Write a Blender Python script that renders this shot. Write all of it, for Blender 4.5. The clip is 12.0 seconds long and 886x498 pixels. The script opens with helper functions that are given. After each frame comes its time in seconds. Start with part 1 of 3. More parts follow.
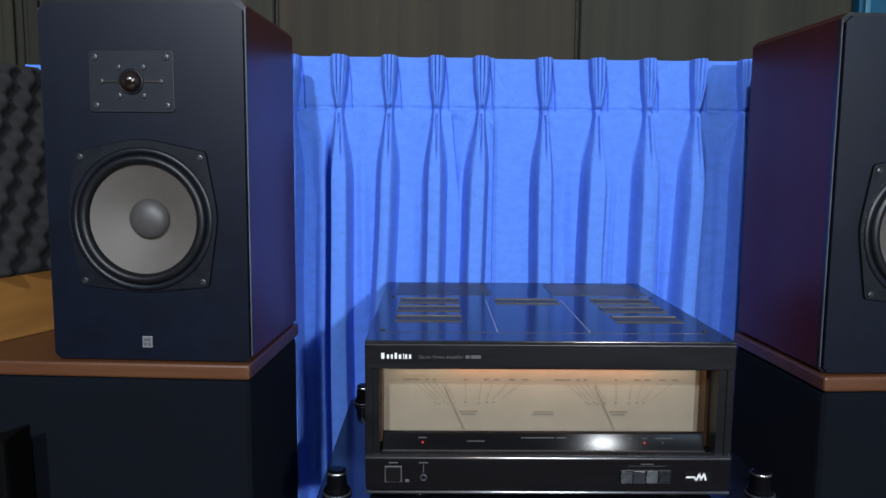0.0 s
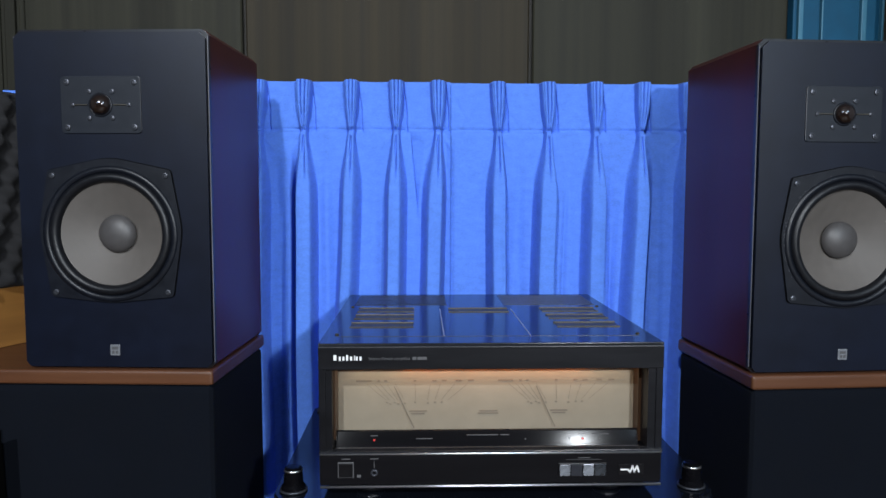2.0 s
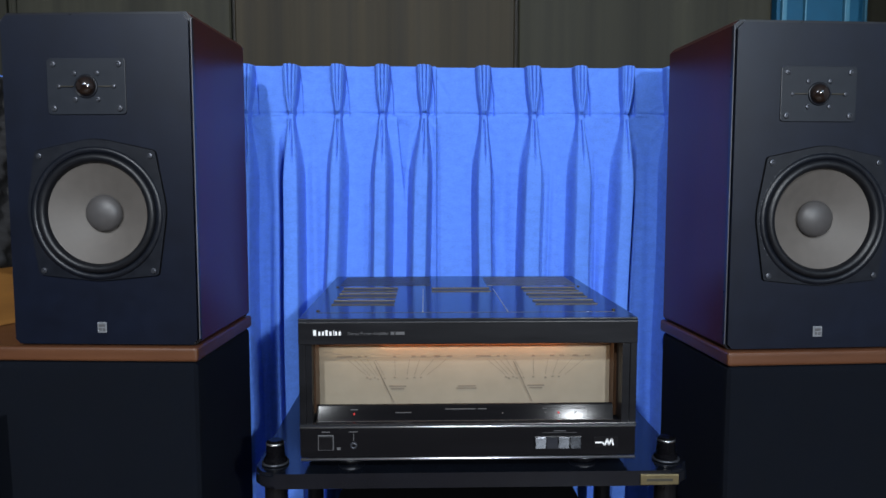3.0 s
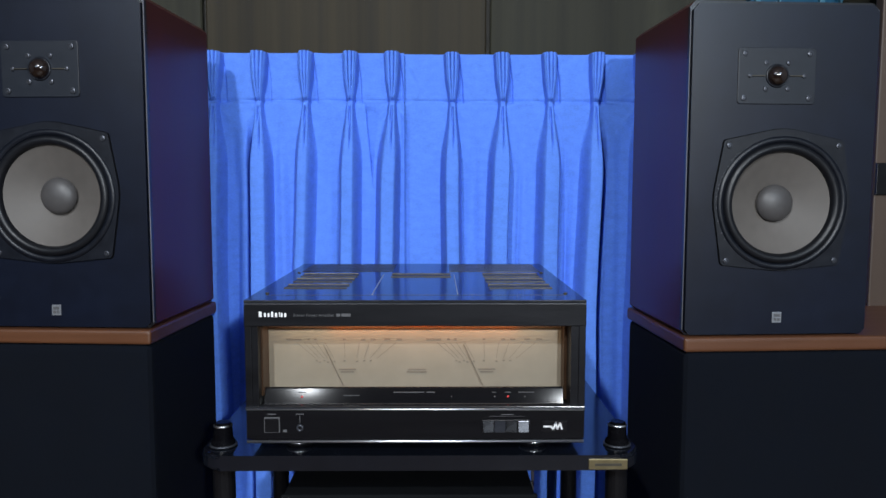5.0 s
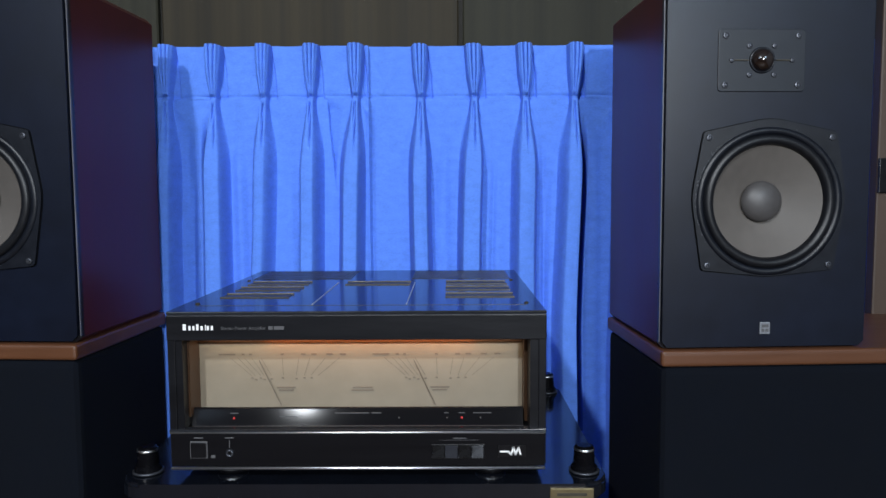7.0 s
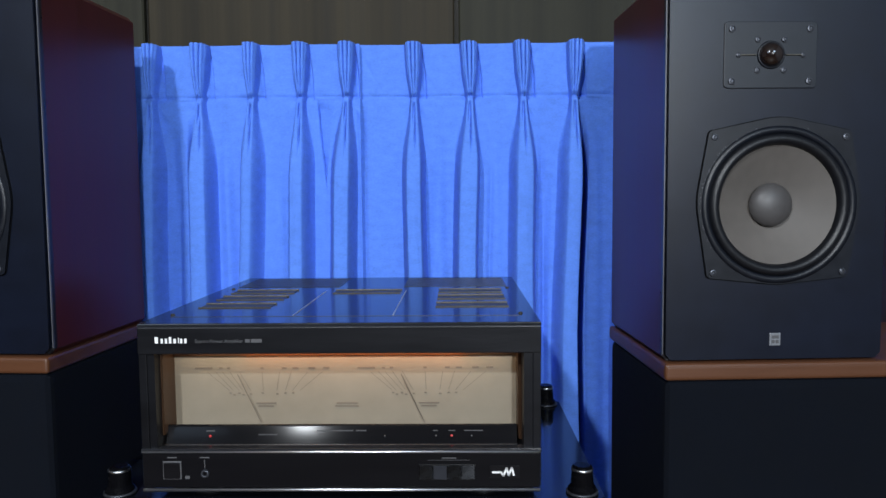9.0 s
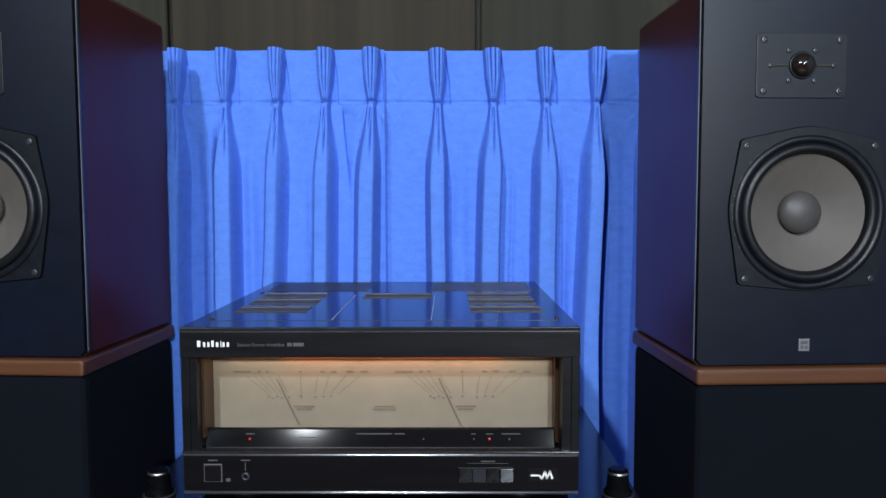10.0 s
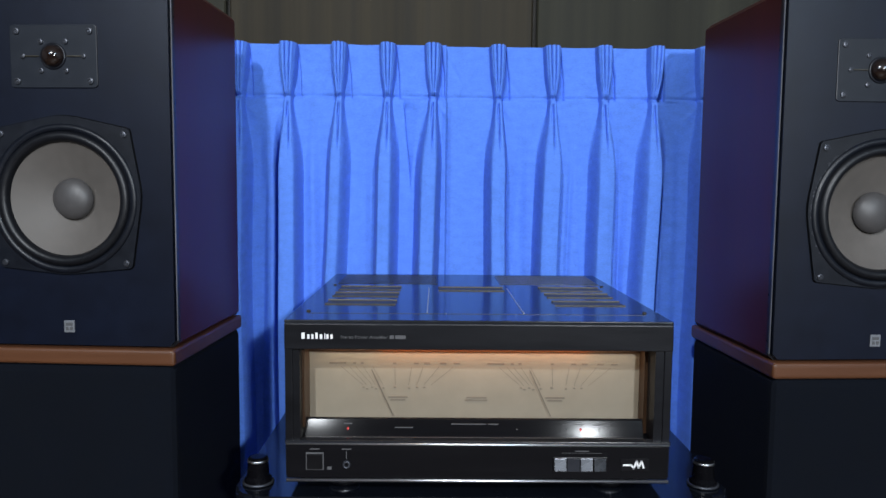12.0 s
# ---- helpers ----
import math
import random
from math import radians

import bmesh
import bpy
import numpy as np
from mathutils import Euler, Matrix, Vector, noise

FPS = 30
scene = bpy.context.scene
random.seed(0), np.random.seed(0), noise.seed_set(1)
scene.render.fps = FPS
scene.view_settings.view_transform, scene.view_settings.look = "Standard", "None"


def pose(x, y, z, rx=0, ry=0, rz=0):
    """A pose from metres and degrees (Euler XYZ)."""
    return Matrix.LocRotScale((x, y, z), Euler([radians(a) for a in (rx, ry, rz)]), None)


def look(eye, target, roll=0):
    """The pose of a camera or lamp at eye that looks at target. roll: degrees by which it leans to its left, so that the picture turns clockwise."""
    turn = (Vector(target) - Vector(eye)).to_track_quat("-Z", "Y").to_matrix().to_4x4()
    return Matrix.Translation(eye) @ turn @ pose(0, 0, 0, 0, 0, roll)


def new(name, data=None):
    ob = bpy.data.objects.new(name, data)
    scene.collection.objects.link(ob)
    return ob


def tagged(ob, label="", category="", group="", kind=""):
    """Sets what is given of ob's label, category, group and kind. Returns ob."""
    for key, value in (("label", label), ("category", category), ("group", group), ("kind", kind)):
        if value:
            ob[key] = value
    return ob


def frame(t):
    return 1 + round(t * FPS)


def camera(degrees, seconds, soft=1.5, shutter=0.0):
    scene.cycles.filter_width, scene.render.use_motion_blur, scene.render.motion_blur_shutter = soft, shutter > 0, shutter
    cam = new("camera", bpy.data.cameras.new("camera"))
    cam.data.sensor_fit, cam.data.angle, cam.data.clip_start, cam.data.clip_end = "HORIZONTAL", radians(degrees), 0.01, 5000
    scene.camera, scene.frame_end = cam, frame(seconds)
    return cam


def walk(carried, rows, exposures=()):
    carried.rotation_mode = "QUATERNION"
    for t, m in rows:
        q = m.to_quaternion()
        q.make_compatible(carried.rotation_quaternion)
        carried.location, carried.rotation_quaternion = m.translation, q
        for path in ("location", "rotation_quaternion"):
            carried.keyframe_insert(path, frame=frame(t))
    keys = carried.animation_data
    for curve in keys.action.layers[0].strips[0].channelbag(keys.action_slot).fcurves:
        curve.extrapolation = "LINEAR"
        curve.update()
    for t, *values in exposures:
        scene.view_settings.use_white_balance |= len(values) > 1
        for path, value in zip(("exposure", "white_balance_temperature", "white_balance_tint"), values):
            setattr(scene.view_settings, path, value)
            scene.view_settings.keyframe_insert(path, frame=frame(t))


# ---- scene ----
cam = camera(61.73, 12.0, soft=1.5)
# seconds, x, y, z, yaw, pitch, roll
ROWS = [
    (0, -0.1425, -0.8730, 1.0225, -0.652, -6.479, -0.463),
    (0.5, -0.1434, -0.8857, 1.0192, -0.751, -6.095, -0.430),
    (1, -0.1304, -0.9084, 1.0177, -0.906, -5.574, -0.434),
    (1.5, -0.1092, -0.9300, 1.0178, -1.156, -4.904, -0.202),
    (2, -0.0931, -0.9438, 1.0089, -1.748, -4.532, -0.082),
    (2.5, -0.0784, -0.9561, 1.0014, -1.995, -4.765, -0.271),
    (3, -0.0589, -0.9647, 0.9881, -1.458, -4.993, 0.022),
    (5, 0.0275, -0.9613, 0.9633, -0.506, -4.987, -0.058),
    (5.5, 0.0476, -0.9411, 0.9594, -0.019, -5.235, 0.054),
    (6, 0.0698, -0.9126, 0.9552, 0.125, -5.193, 0.285),
    (6.5, 0.0926, -0.8815, 0.9521, 0.230, -4.841, 0.065),
    (7, 0.1125, -0.8637, 0.9528, 0.573, -4.489, 0.345),
    (9, 0.1343, -0.8100, 0.9530, 1.153, -4.220, 0.521),
    (9.5, 0.1111, -0.8131, 0.9536, 0.699, -4.189, 0.093),
    (10, 0.0791, -0.8209, 0.9569, 0.510, -3.990, 0.168),
    (10.5, 0.0430, -0.8287, 0.9593, 0.204, -4.132, -0.113),
    (11, 0.0130, -0.8342, 0.9618, 0.121, -4.527, -0.193),
    (11.5, -0.0137, -0.8422, 0.9660, -0.053, -4.750, -0.262),
    (12, -0.0504, -0.8432, 0.9664, -0.471, -4.845, -0.487),
]
walk(cam, [(t, pose(x, y, z, 90 + pitch, roll, yaw)) for t, x, y, z, yaw, pitch, roll in ROWS])

# ---- light ----
scene.view_settings.exposure = 0.0
world = bpy.data.worlds.new("room_air")
world.use_nodes = True
world.node_tree.nodes["Background"].inputs[0].default_value = (0.5, 0.6, 0.8, 1)
world.node_tree.nodes["Background"].inputs[1].default_value = 0.02
scene.world = world


def lamp(name, eye, target, size, watts, colour):
    data = bpy.data.lights.new(name, "AREA")
    data.shape, data.size, data.energy, data.color = "DISK", size, watts, colour
    ob = new(name, data)
    ob.matrix_world = look(eye, target)
    return ob


LAMP_A = (0.71, -2.70, 1.56)
LAMP_B = (-0.69, -2.60, 2.45)
lamp("floor_stand_light", LAMP_A, (-0.60, 0.40, 0.95), 0.10, 65, (0.885, 0.943, 1.0))
lamp("room_spot_light", LAMP_B, (-0.60, 0.45, 0.95), 0.10, 80, (0.90, 0.95, 1.0))

# two added soft lamps, unseen behind the viewer, for the sheen on the baffles
lamp("sheen_light", (1.50, -2.90, 2.35), (0.60, 0.10, 1.20), 0.8, 20, (0.58, 0.79, 1.0))
lamp("sheen_light", (-1.55, -2.90, 2.20), (-0.60, 0.10, 1.20), 0.8, 8, (0.58, 0.76, 1.0))


# ---- materials ----
def material(name, base, rough=0.5, metal=0.0, vary=0.15, scale=30.0, stretch=(1, 1, 1), bump=0.05, bump_scale=200.0,
             coat=0.0, dark=None, per_piece=0.0, sheen=0.0, emit=None, strength=0.0, spread=0.08, spec=0.5):
    """Base colour with a broad and a fine variation, roughness wear and fine relief, on object coordinates in metres."""
    m = bpy.data.materials.new(name)
    m.use_nodes = True
    n, l = m.node_tree.nodes, m.node_tree.links
    b = n["Principled BSDF"]
    tc = n.new("ShaderNodeTexCoord")
    mp = n.new("ShaderNodeMapping")
    mp.inputs["Scale"].default_value = stretch
    l.new(tc.outputs["Object"], mp.inputs["Vector"])
    broad, fine = n.new("ShaderNodeTexNoise"), n.new("ShaderNodeTexNoise")
    broad.inputs["Scale"].default_value, broad.inputs["Detail"].default_value = scale * 0.22, 3
    fine.inputs["Scale"].default_value, fine.inputs["Detail"].default_value = scale, 6
    mixf = n.new("ShaderNodeMath")
    mixf.operation = "ADD"
    for tex in (broad, fine):
        l.new(mp.outputs["Vector"], tex.inputs["Vector"])
    l.new(broad.outputs["Fac"], mixf.inputs[0])
    l.new(fine.outputs["Fac"], mixf.inputs[1])
    ramp = n.new("ShaderNodeMapRange")
    ramp.inputs["From Min"].default_value, ramp.inputs["From Max"].default_value = 0.65, 1.35
    l.new(mixf.outputs[0], ramp.inputs["Value"])
    mix = n.new("ShaderNodeMix")
    mix.data_type = "RGBA"
    low = dark or tuple(c * (1 - vary) for c in base)
    high = base if dark else tuple(min(1, c * (1 + vary)) for c in base)
    mix.inputs["A"].default_value, mix.inputs["B"].default_value = (*low, 1), (*high, 1)
    l.new(ramp.outputs["Result"], mix.inputs["Factor"])
    colour = mix.outputs["Result"]
    if per_piece:
        info, hsv, mr = n.new("ShaderNodeObjectInfo"), n.new("ShaderNodeHueSaturation"), n.new("ShaderNodeMapRange")
        mr.inputs["To Min"].default_value, mr.inputs["To Max"].default_value = 1 - per_piece, 1 + per_piece
        l.new(info.outputs["Random"], mr.inputs["Value"])
        l.new(mr.outputs["Result"], hsv.inputs["Value"])
        l.new(colour, hsv.inputs["Color"])
        colour = hsv.outputs["Color"]
    l.new(colour, b.inputs["Base Color"])
    rr = n.new("ShaderNodeMapRange")
    rr.inputs["To Min"].default_value, rr.inputs["To Max"].default_value = max(0.02, rough - spread), min(1, rough + spread)
    l.new(fine.outputs["Fac"], rr.inputs["Value"])
    l.new(rr.outputs["Result"], b.inputs["Roughness"])
    b.inputs["Metallic"].default_value = metal
    b.inputs["Coat Weight"].default_value = coat
    b.inputs["Coat Roughness"].default_value = 0.12
    b.inputs["Sheen Weight"].default_value = sheen
    b.inputs["Specular IOR Level"].default_value = spec
    if emit:
        b.inputs["Emission Color"].default_value = (*emit, 1)
        b.inputs["Emission Strength"].default_value = strength
    if bump:
        grain, bp = n.new("ShaderNodeTexNoise"), n.new("ShaderNodeBump")
        grain.inputs["Scale"].default_value, grain.inputs["Detail"].default_value = bump_scale, 4
        bp.inputs["Strength"].default_value, bp.inputs["Distance"].default_value = bump, 0.002
        l.new(mp.outputs["Vector"], grain.inputs["Vector"])
        l.new(grain.outputs["Fac"], bp.inputs["Height"])
        l.new(bp.outputs["Normal"], b.inputs["Normal"])
    return m


CURTAIN = material("blue_velour", (0.090, 0.216, 0.72), 0.85, vary=0.12, scale=330, stretch=(0.7, 0.7, 1.25), bump=0.5, bump_scale=600, sheen=0.03, spread=0.05, spec=0.2)
PANEL = material("olive_wood_panel", (0.0185, 0.0180, 0.0120), 0.65, vary=0.55, scale=52, stretch=(1, 1, 0.012), bump=0.2, bump_scale=90, per_piece=0.10, spec=0.2)
PANEL_BROWN = material("brown_wood_panel", (0.0225, 0.0180, 0.0105), 0.65, vary=0.60, scale=52, stretch=(1, 1, 0.012), bump=0.2, bump_scale=90, spec=0.2)
JOINT = material("dark_joint", (0.02, 0.018, 0.015), 0.7)
BAFFLE = material("black_baffle_paint", (0.0012, 0.0030, 0.0098), 0.37, vary=0.25, scale=40, bump=0.025, bump_scale=700, spread=0.02, spec=0.38)
CAB_WOOD = material("red_brown_veneer", (0.062, 0.0115, 0.0115), 0.30, dark=(0.045, 0.009, 0.0095), scale=60, stretch=(1, 1, 0.06), bump=0.01, bump_scale=200, spread=0.02, spec=0.30)
CAB_EDGE = material("black_edge_lacquer", (0.008, 0.008, 0.010), 0.30, vary=0.2, scale=60)
WORN = material("worn_pale_edge", (0.075, 0.076, 0.090), 0.4, vary=0.6, scale=50, stretch=(1, 1, 0.3), bump=0.05)
TWEETER_PLATE = material("dark_grey_plate", (0.0065, 0.0088, 0.0140), 0.42, vary=0.12, scale=80, bump=0.02, bump_scale=900, spec=0.35)
DOME = material("dark_red_glossy_dome", (0.009, 0.005, 0.004), 0.08, vary=0.1, scale=200, bump=0, coat=1.0, spread=0.02)
CONE = material("grey_coated_paper_cone", (0.079, 0.070, 0.063), 0.66, vary=0.10, scale=70, bump=0.08, bump_scale=500)
CAP = material("grey_dust_cap", (0.047, 0.044, 0.044), 0.50, vary=0.10, scale=120, bump=0.03, bump_scale=700)
RUBBER = material("black_rubber_surround", (0.003, 0.0036, 0.0055), 0.42, vary=0.2, scale=120, bump=0.02, bump_scale=500, spec=0.34)
BASKET = material("black_cast_basket", (0.0028, 0.0040, 0.0075), 0.40, vary=0.25, scale=90, bump=0.03, bump_scale=600, spec=0.35)
STEEL = material("bright_steel", (0.55, 0.56, 0.58), 0.28, metal=1.0, vary=0.12, scale=120, bump=0.03)
DULL_STEEL = material("dull_screw_steel", (0.058, 0.062, 0.074), 0.4, metal=0.7, vary=0.2, scale=200, bump=0.03)
BADGE = material("silver_badge", (0.20, 0.21, 0.23), 0.42, metal=0.5, vary=0.2, scale=300)
STAND_WOOD = material("orange_brown_wood_top", (0.098, 0.037, 0.015), 0.42, dark=(0.056, 0.020, 0.008), scale=70, stretch=(0.08, 1, 1), bump=0.08, bump_scale=200, coat=0.05)
CLOTH = material("navy_black_speaker_cloth", (0.0013, 0.0025, 0.0056), 0.95, vary=0.12, scale=45, bump=0.4, bump_scale=1400, spec=0.15)
BOARD = material("yellow_brown_board", (0.25, 0.115, 0.026), 0.5, dark=(0.16, 0.07, 0.018), scale=50, stretch=(0.15, 0.15, 1), bump=0.06)
TALL_WOOD = material("dull_brown_wood", (0.055, 0.033, 0.021), 0.6, dark=(0.034, 0.020, 0.013), scale=50, stretch=(1, 1, 0.06), bump=0.05)
CASE_BLACK = material("dead_black_vinyl", (0.0006, 0.0006, 0.0008), 0.8, vary=0.3, scale=60, bump=0.1, spec=0.08)
FOAM = material("charcoal_foam", (0.009, 0.009, 0.0105), 0.95, vary=0.25, scale=120, bump=0.5, bump_scale=900)
AMP_BLACK = material("black_brushed_front", (0.0055, 0.0058, 0.0075), 0.36, metal=0.1, vary=0.45, scale=60, stretch=(0.12, 1, 1), bump=0.06, bump_scale=600, spec=0.25)
AMP_PANEL = material("black_satin_panel", (0.0034, 0.0033, 0.0042), 0.34, vary=0.25, scale=60, stretch=(0.05, 1, 1), bump=0.03, bump_scale=600, spec=0.13)
AMP_TOP = material("black_gloss_lid", (0.013, 0.014, 0.017), 0.15, vary=0.25, scale=60, bump=0.02, bump_scale=300, spread=0.06, spec=0.34)
AMP_COVE = material("black_satin_trough", (0.005, 0.005, 0.006), 0.17, vary=0.2, scale=80, stretch=(0.05, 1, 1), bump=0.0, spread=0.02, spec=0.12)


def brushed(m):
    """Fine brushing along x: highlights smear upright."""
    nodes = m.node_tree.nodes
    brush = nodes.new("ShaderNodeTangent")
    brush.direction_type, brush.axis = "RADIAL", "X"
    m.node_tree.links.new(brush.outputs["Tangent"], nodes["Principled BSDF"].inputs["Tangent"])
    nodes["Principled BSDF"].inputs["Anisotropic"].default_value = 0.98


brushed(AMP_COVE)
VENT_DARK = material("dark_vent_mesh", (0.008, 0.009, 0.013), 0.30, vary=0.3, scale=300, bump=0.1, bump_scale=900)
SLOT_GOLD = material("bronze_slot_edge", (0.060, 0.052, 0.036), 0.4, metal=0.6, vary=0.2, scale=200, bump=0.05)
SLOT_DARK = material("bronze_slot_louvre", (0.05, 0.045, 0.035), 0.45, metal=0.4, vary=0.3, scale=200, bump=0.1)
CHROME = material("polished_chrome", (0.90, 0.91, 0.95), 0.31, metal=1.0, vary=0.03, scale=20, bump=0, spread=0.03)
LINE_PALE = material("pale_inlay_line", (0.45, 0.46, 0.48), 0.4, metal=0.5)
PLATE = material("cream_meter_plate", (0.172, 0.147, 0.108), 0.5, vary=0.07, scale=60, bump=0.03)
INK = material("brown_black_ink", (0.085, 0.067, 0.050), 0.6)
INK_PALE = material("faded_ink", (0.115, 0.092, 0.068), 0.6)
BRONZE = material("bronze_inner_frame", (0.050, 0.024, 0.011), 0.4, metal=0.3, vary=0.2, scale=80)
WHITE_PRINT = material("white_print", (0.70, 0.70, 0.70), 0.5)
GREY_PRINT = material("grey_print", (0.066, 0.066, 0.07), 0.5)
KEY_GREY = material("smoked_switch_window", (0.022, 0.024, 0.030), 0.14, metal=0.1, vary=0.15, scale=100, bump=0)
KEY_BRIGHT = material("brushed_silver_switch_window", (0.045, 0.048, 0.054), 0.27, metal=1.0, vary=0.1, scale=100, bump=0)
brushed(KEY_BRIGHT)
RED_LED = material("red_led", (0.35, 0.02, 0.02), 0.3, emit=(1.0, 0.04, 0.04), strength=0.18)
BULB = material("warm_meter_bulb", (0.25, 0.08, 0.02), 0.5, emit=(1.0, 0.26, 0.04), strength=0.03)
SHELF = material("black_gloss_shelf", (0.004, 0.005, 0.008), 0.13, vary=0.2, scale=40, bump=0.005, coat=0.1, spread=0.05, spec=0.4)
BLACK_PLASTIC = material("black_plastic", (0.004, 0.004, 0.005), 0.30, vary=0.2, scale=60, bump=0.01, spec=0.25)
CAP_BLACK = material("black_moulded_cap", (0.0022, 0.0022, 0.003), 0.26, vary=0.2, scale=90, bump=0.01, spec=0.10)
CHARCOAL = material("charcoal_steel_case", (0.0035, 0.004, 0.005), 0.8, vary=0.2, scale=60, bump=0.03, spec=0.1)
BRASS = material("tarnished_brass_plate", (0.16, 0.13, 0.07), 0.42, metal=0.7, vary=0.2, scale=90)
TEAL = material("teal_paint", (0.004, 0.056, 0.112), 0.6, vary=0.12, scale=30, bump=0.05, spec=0.2)
TEAL_PALE = material("pale_teal_trim", (0.035, 0.130, 0.200), 0.5, vary=0.1, scale=40, spec=0.3)
WALL = material("beige_plaster", (0.13, 0.125, 0.13), 0.8, vary=0.1, scale=14, bump=0.2, bump_scale=150)
WALL_REFLECTOR = material("pale_reflecting_plaster", (0.19, 0.20, 0.22), 0.8, vary=0.06, scale=14, bump=0.2, bump_scale=150)
FLOOR = material("brown_floor_boards", (0.08, 0.05, 0.03), 0.45, vary=0.25, scale=24, stretch=(1, 0.06, 1), bump=0.06)
CEIL = material("off_white_ceiling", (0.20, 0.20, 0.21), 0.9, vary=0.06, scale=20, bump=0.2)


# ---- mesh helpers ----
def link(bm, name, mat, parent=None, label="", smooth=False, m=None):
    me = bpy.data.meshes.new(name)
    bmesh.ops.recalc_face_normals(bm, faces=bm.faces)
    bm.to_mesh(me)
    bm.free()
    me.materials.append(mat)
    for p in me.polygons:
        p.use_smooth = smooth
    ob = new(name, me)
    if parent is not None:
        ob.parent = parent
    if m is not None:
        ob.matrix_basis = m
    if label:
        ob["label"] = label
    return ob


def part(name, bm, mat, parent, label="", smooth=False, m=None):
    return link(bm, name, mat, parent, label, smooth, m)


def box(bm, x0, x1, y0, y1, z0, z1, bevel=0.0, segments=2):
    r = bmesh.ops.create_cube(bm, size=1.0, matrix=Matrix.Translation(((x0 + x1) / 2, (y0 + y1) / 2, (z0 + z1) / 2)) @ Matrix.Diagonal((x1 - x0, y1 - y0, z1 - z0, 1)))
    if bevel:
        edges = list({e for v in r["verts"] for e in v.link_edges})
        bmesh.ops.bevel(bm, geom=edges, offset=bevel, segments=segments, affect="EDGES", profile=0.6)
    return bm


def box_bm(*a, **k):
    return box(bmesh.new(), *a, **k)


def prism(outline, y0, y1, bevel=0.0, axis="y"):
    """A plate of that outline (x, z), from y0 to y1; axis z: outline (x, y) from z y0 to y1."""
    bm = bmesh.new()
    put = (lambda u, v, w: (u, w, v)) if axis == "y" else (lambda u, v, w: (u, v, w))
    a = [bm.verts.new(put(u, v, y0)) for u, v in outline]
    b = [bm.verts.new(put(u, v, y1)) for u, v in outline]
    front = bm.faces.new(a)
    bm.faces.new(b[::-1])
    k = len(a)
    for i in range(k):
        bm.faces.new((a[i], a[(i + 1) % k], b[(i + 1) % k], b[i]))
    if bevel:
        bmesh.ops.bevel(bm, geom=list(front.edges), offset=bevel, segments=2, affect="EDGES", profile=0.6)
    return bm


def rounded(x0, x1, y0, y1, r, n=8):
    pts = []
    for cx, cy, a0 in ((x1 - r, y1 - r, 0), (x0 + r, y1 - r, 90), (x0 + r, y0 + r, 180), (x1 - r, y0 + r, 270)):
        for i in range(n + 1):
            a = math.radians(a0 + 90 * i / n)
            pts.append((cx + r * math.cos(a), cy + r * math.sin(a)))
    return pts


def lathe(profile, steps=48, axis="y"):
    """Turns (radius, along) round the y or z axis."""
    bm = bmesh.new()
    rings = []
    for r, a in profile:
        ring = []
        for i in range(steps):
            c, s = math.cos(2 * math.pi * i / steps), math.sin(2 * math.pi * i / steps)
            ring.append(bm.verts.new((r * c, a, r * s) if axis == "y" else (r * c, r * s, a)))
        rings.append(ring)
    for p, q in zip(rings, rings[1:]):
        for i in range(steps):
            bm.faces.new((p[i], p[(i + 1) % steps], q[(i + 1) % steps], q[i]))
    bmesh.ops.remove_doubles(bm, verts=bm.verts, dist=1e-6)
    return bm


def rod(p, q, radius, steps=10):
    bm = bmesh.new()
    p, q = Vector(p), Vector(q)
    m = Matrix.Translation((p + q) / 2) @ (q - p).to_track_quat("Z", "Y").to_matrix().to_4x4()
    bmesh.ops.create_cone(bm, cap_ends=True, segments=steps, radius1=radius, radius2=radius, depth=(q - p).length, matrix=m)
    return bm


def thing(name, label, category, m=None, group="", kind=""):
    ob = new(name)
    ob.empty_display_size = 0.05
    if m is not None:
        ob.matrix_basis = m
    return tagged(ob, label, category, group, kind)


def structure(name, bm, mat, label, category, smooth=False):
    return tagged(link(bm, name, mat, smooth=smooth), label, category, kind="structure")


# ---- the room ----
structure("floor", box_bm(-3.0, 1.9, -4.0, 1.1, -0.1, 0.0), FLOOR, "brown wooden floor in shadow under the rack", "floor")
structure("ceiling", box_bm(-3.1, 2.0, -4.1, 1.1, 2.6, 2.7), CEIL, "plain off-white ceiling of the listening room", "ceiling")
structure("wall_west", box_bm(-3.1, -3.0, -4.0, 1.1, 0, 2.6), WALL, "plain beige plaster side wall", "wall")
# unseen wall, set near and pale to reflect into the loudspeaker baffle
structure("wall_east", box_bm(1.9, 2.0, -4.0, 1.1, 0, 2.6), WALL_REFLECTOR, "plain pale plaster side wall, unseen, added as a reflector", "wall")
structure("wall_south", box_bm(-3.0, 1.9, -4.1, -4.0, 0, 2.6), WALL, "plain beige plaster wall behind the viewer", "wall")
back = structure("wall_north", box_bm(-3.0, 1.9, 0.62, 0.72, 0, 2.6), JOINT, "dark olive-brown panelled wall behind the blue curtain", "wall")

# panels of the back wall, with open joints
PANEL_EDGES = [-2.99, -2.1, -1.48, -0.990, -0.450, 0.134, 0.70, 1.27, 1.895]
for a, b in zip(PANEL_EDGES, PANEL_EDGES[1:]):
    part("wall_panel", box_bm(a + 0.004, b - 0.004, 0.600, 0.618, 0.02, 2.6, bevel=0.003, segments=1), PANEL_BROWN if abs(a + b) < 0.6 else PANEL, back)

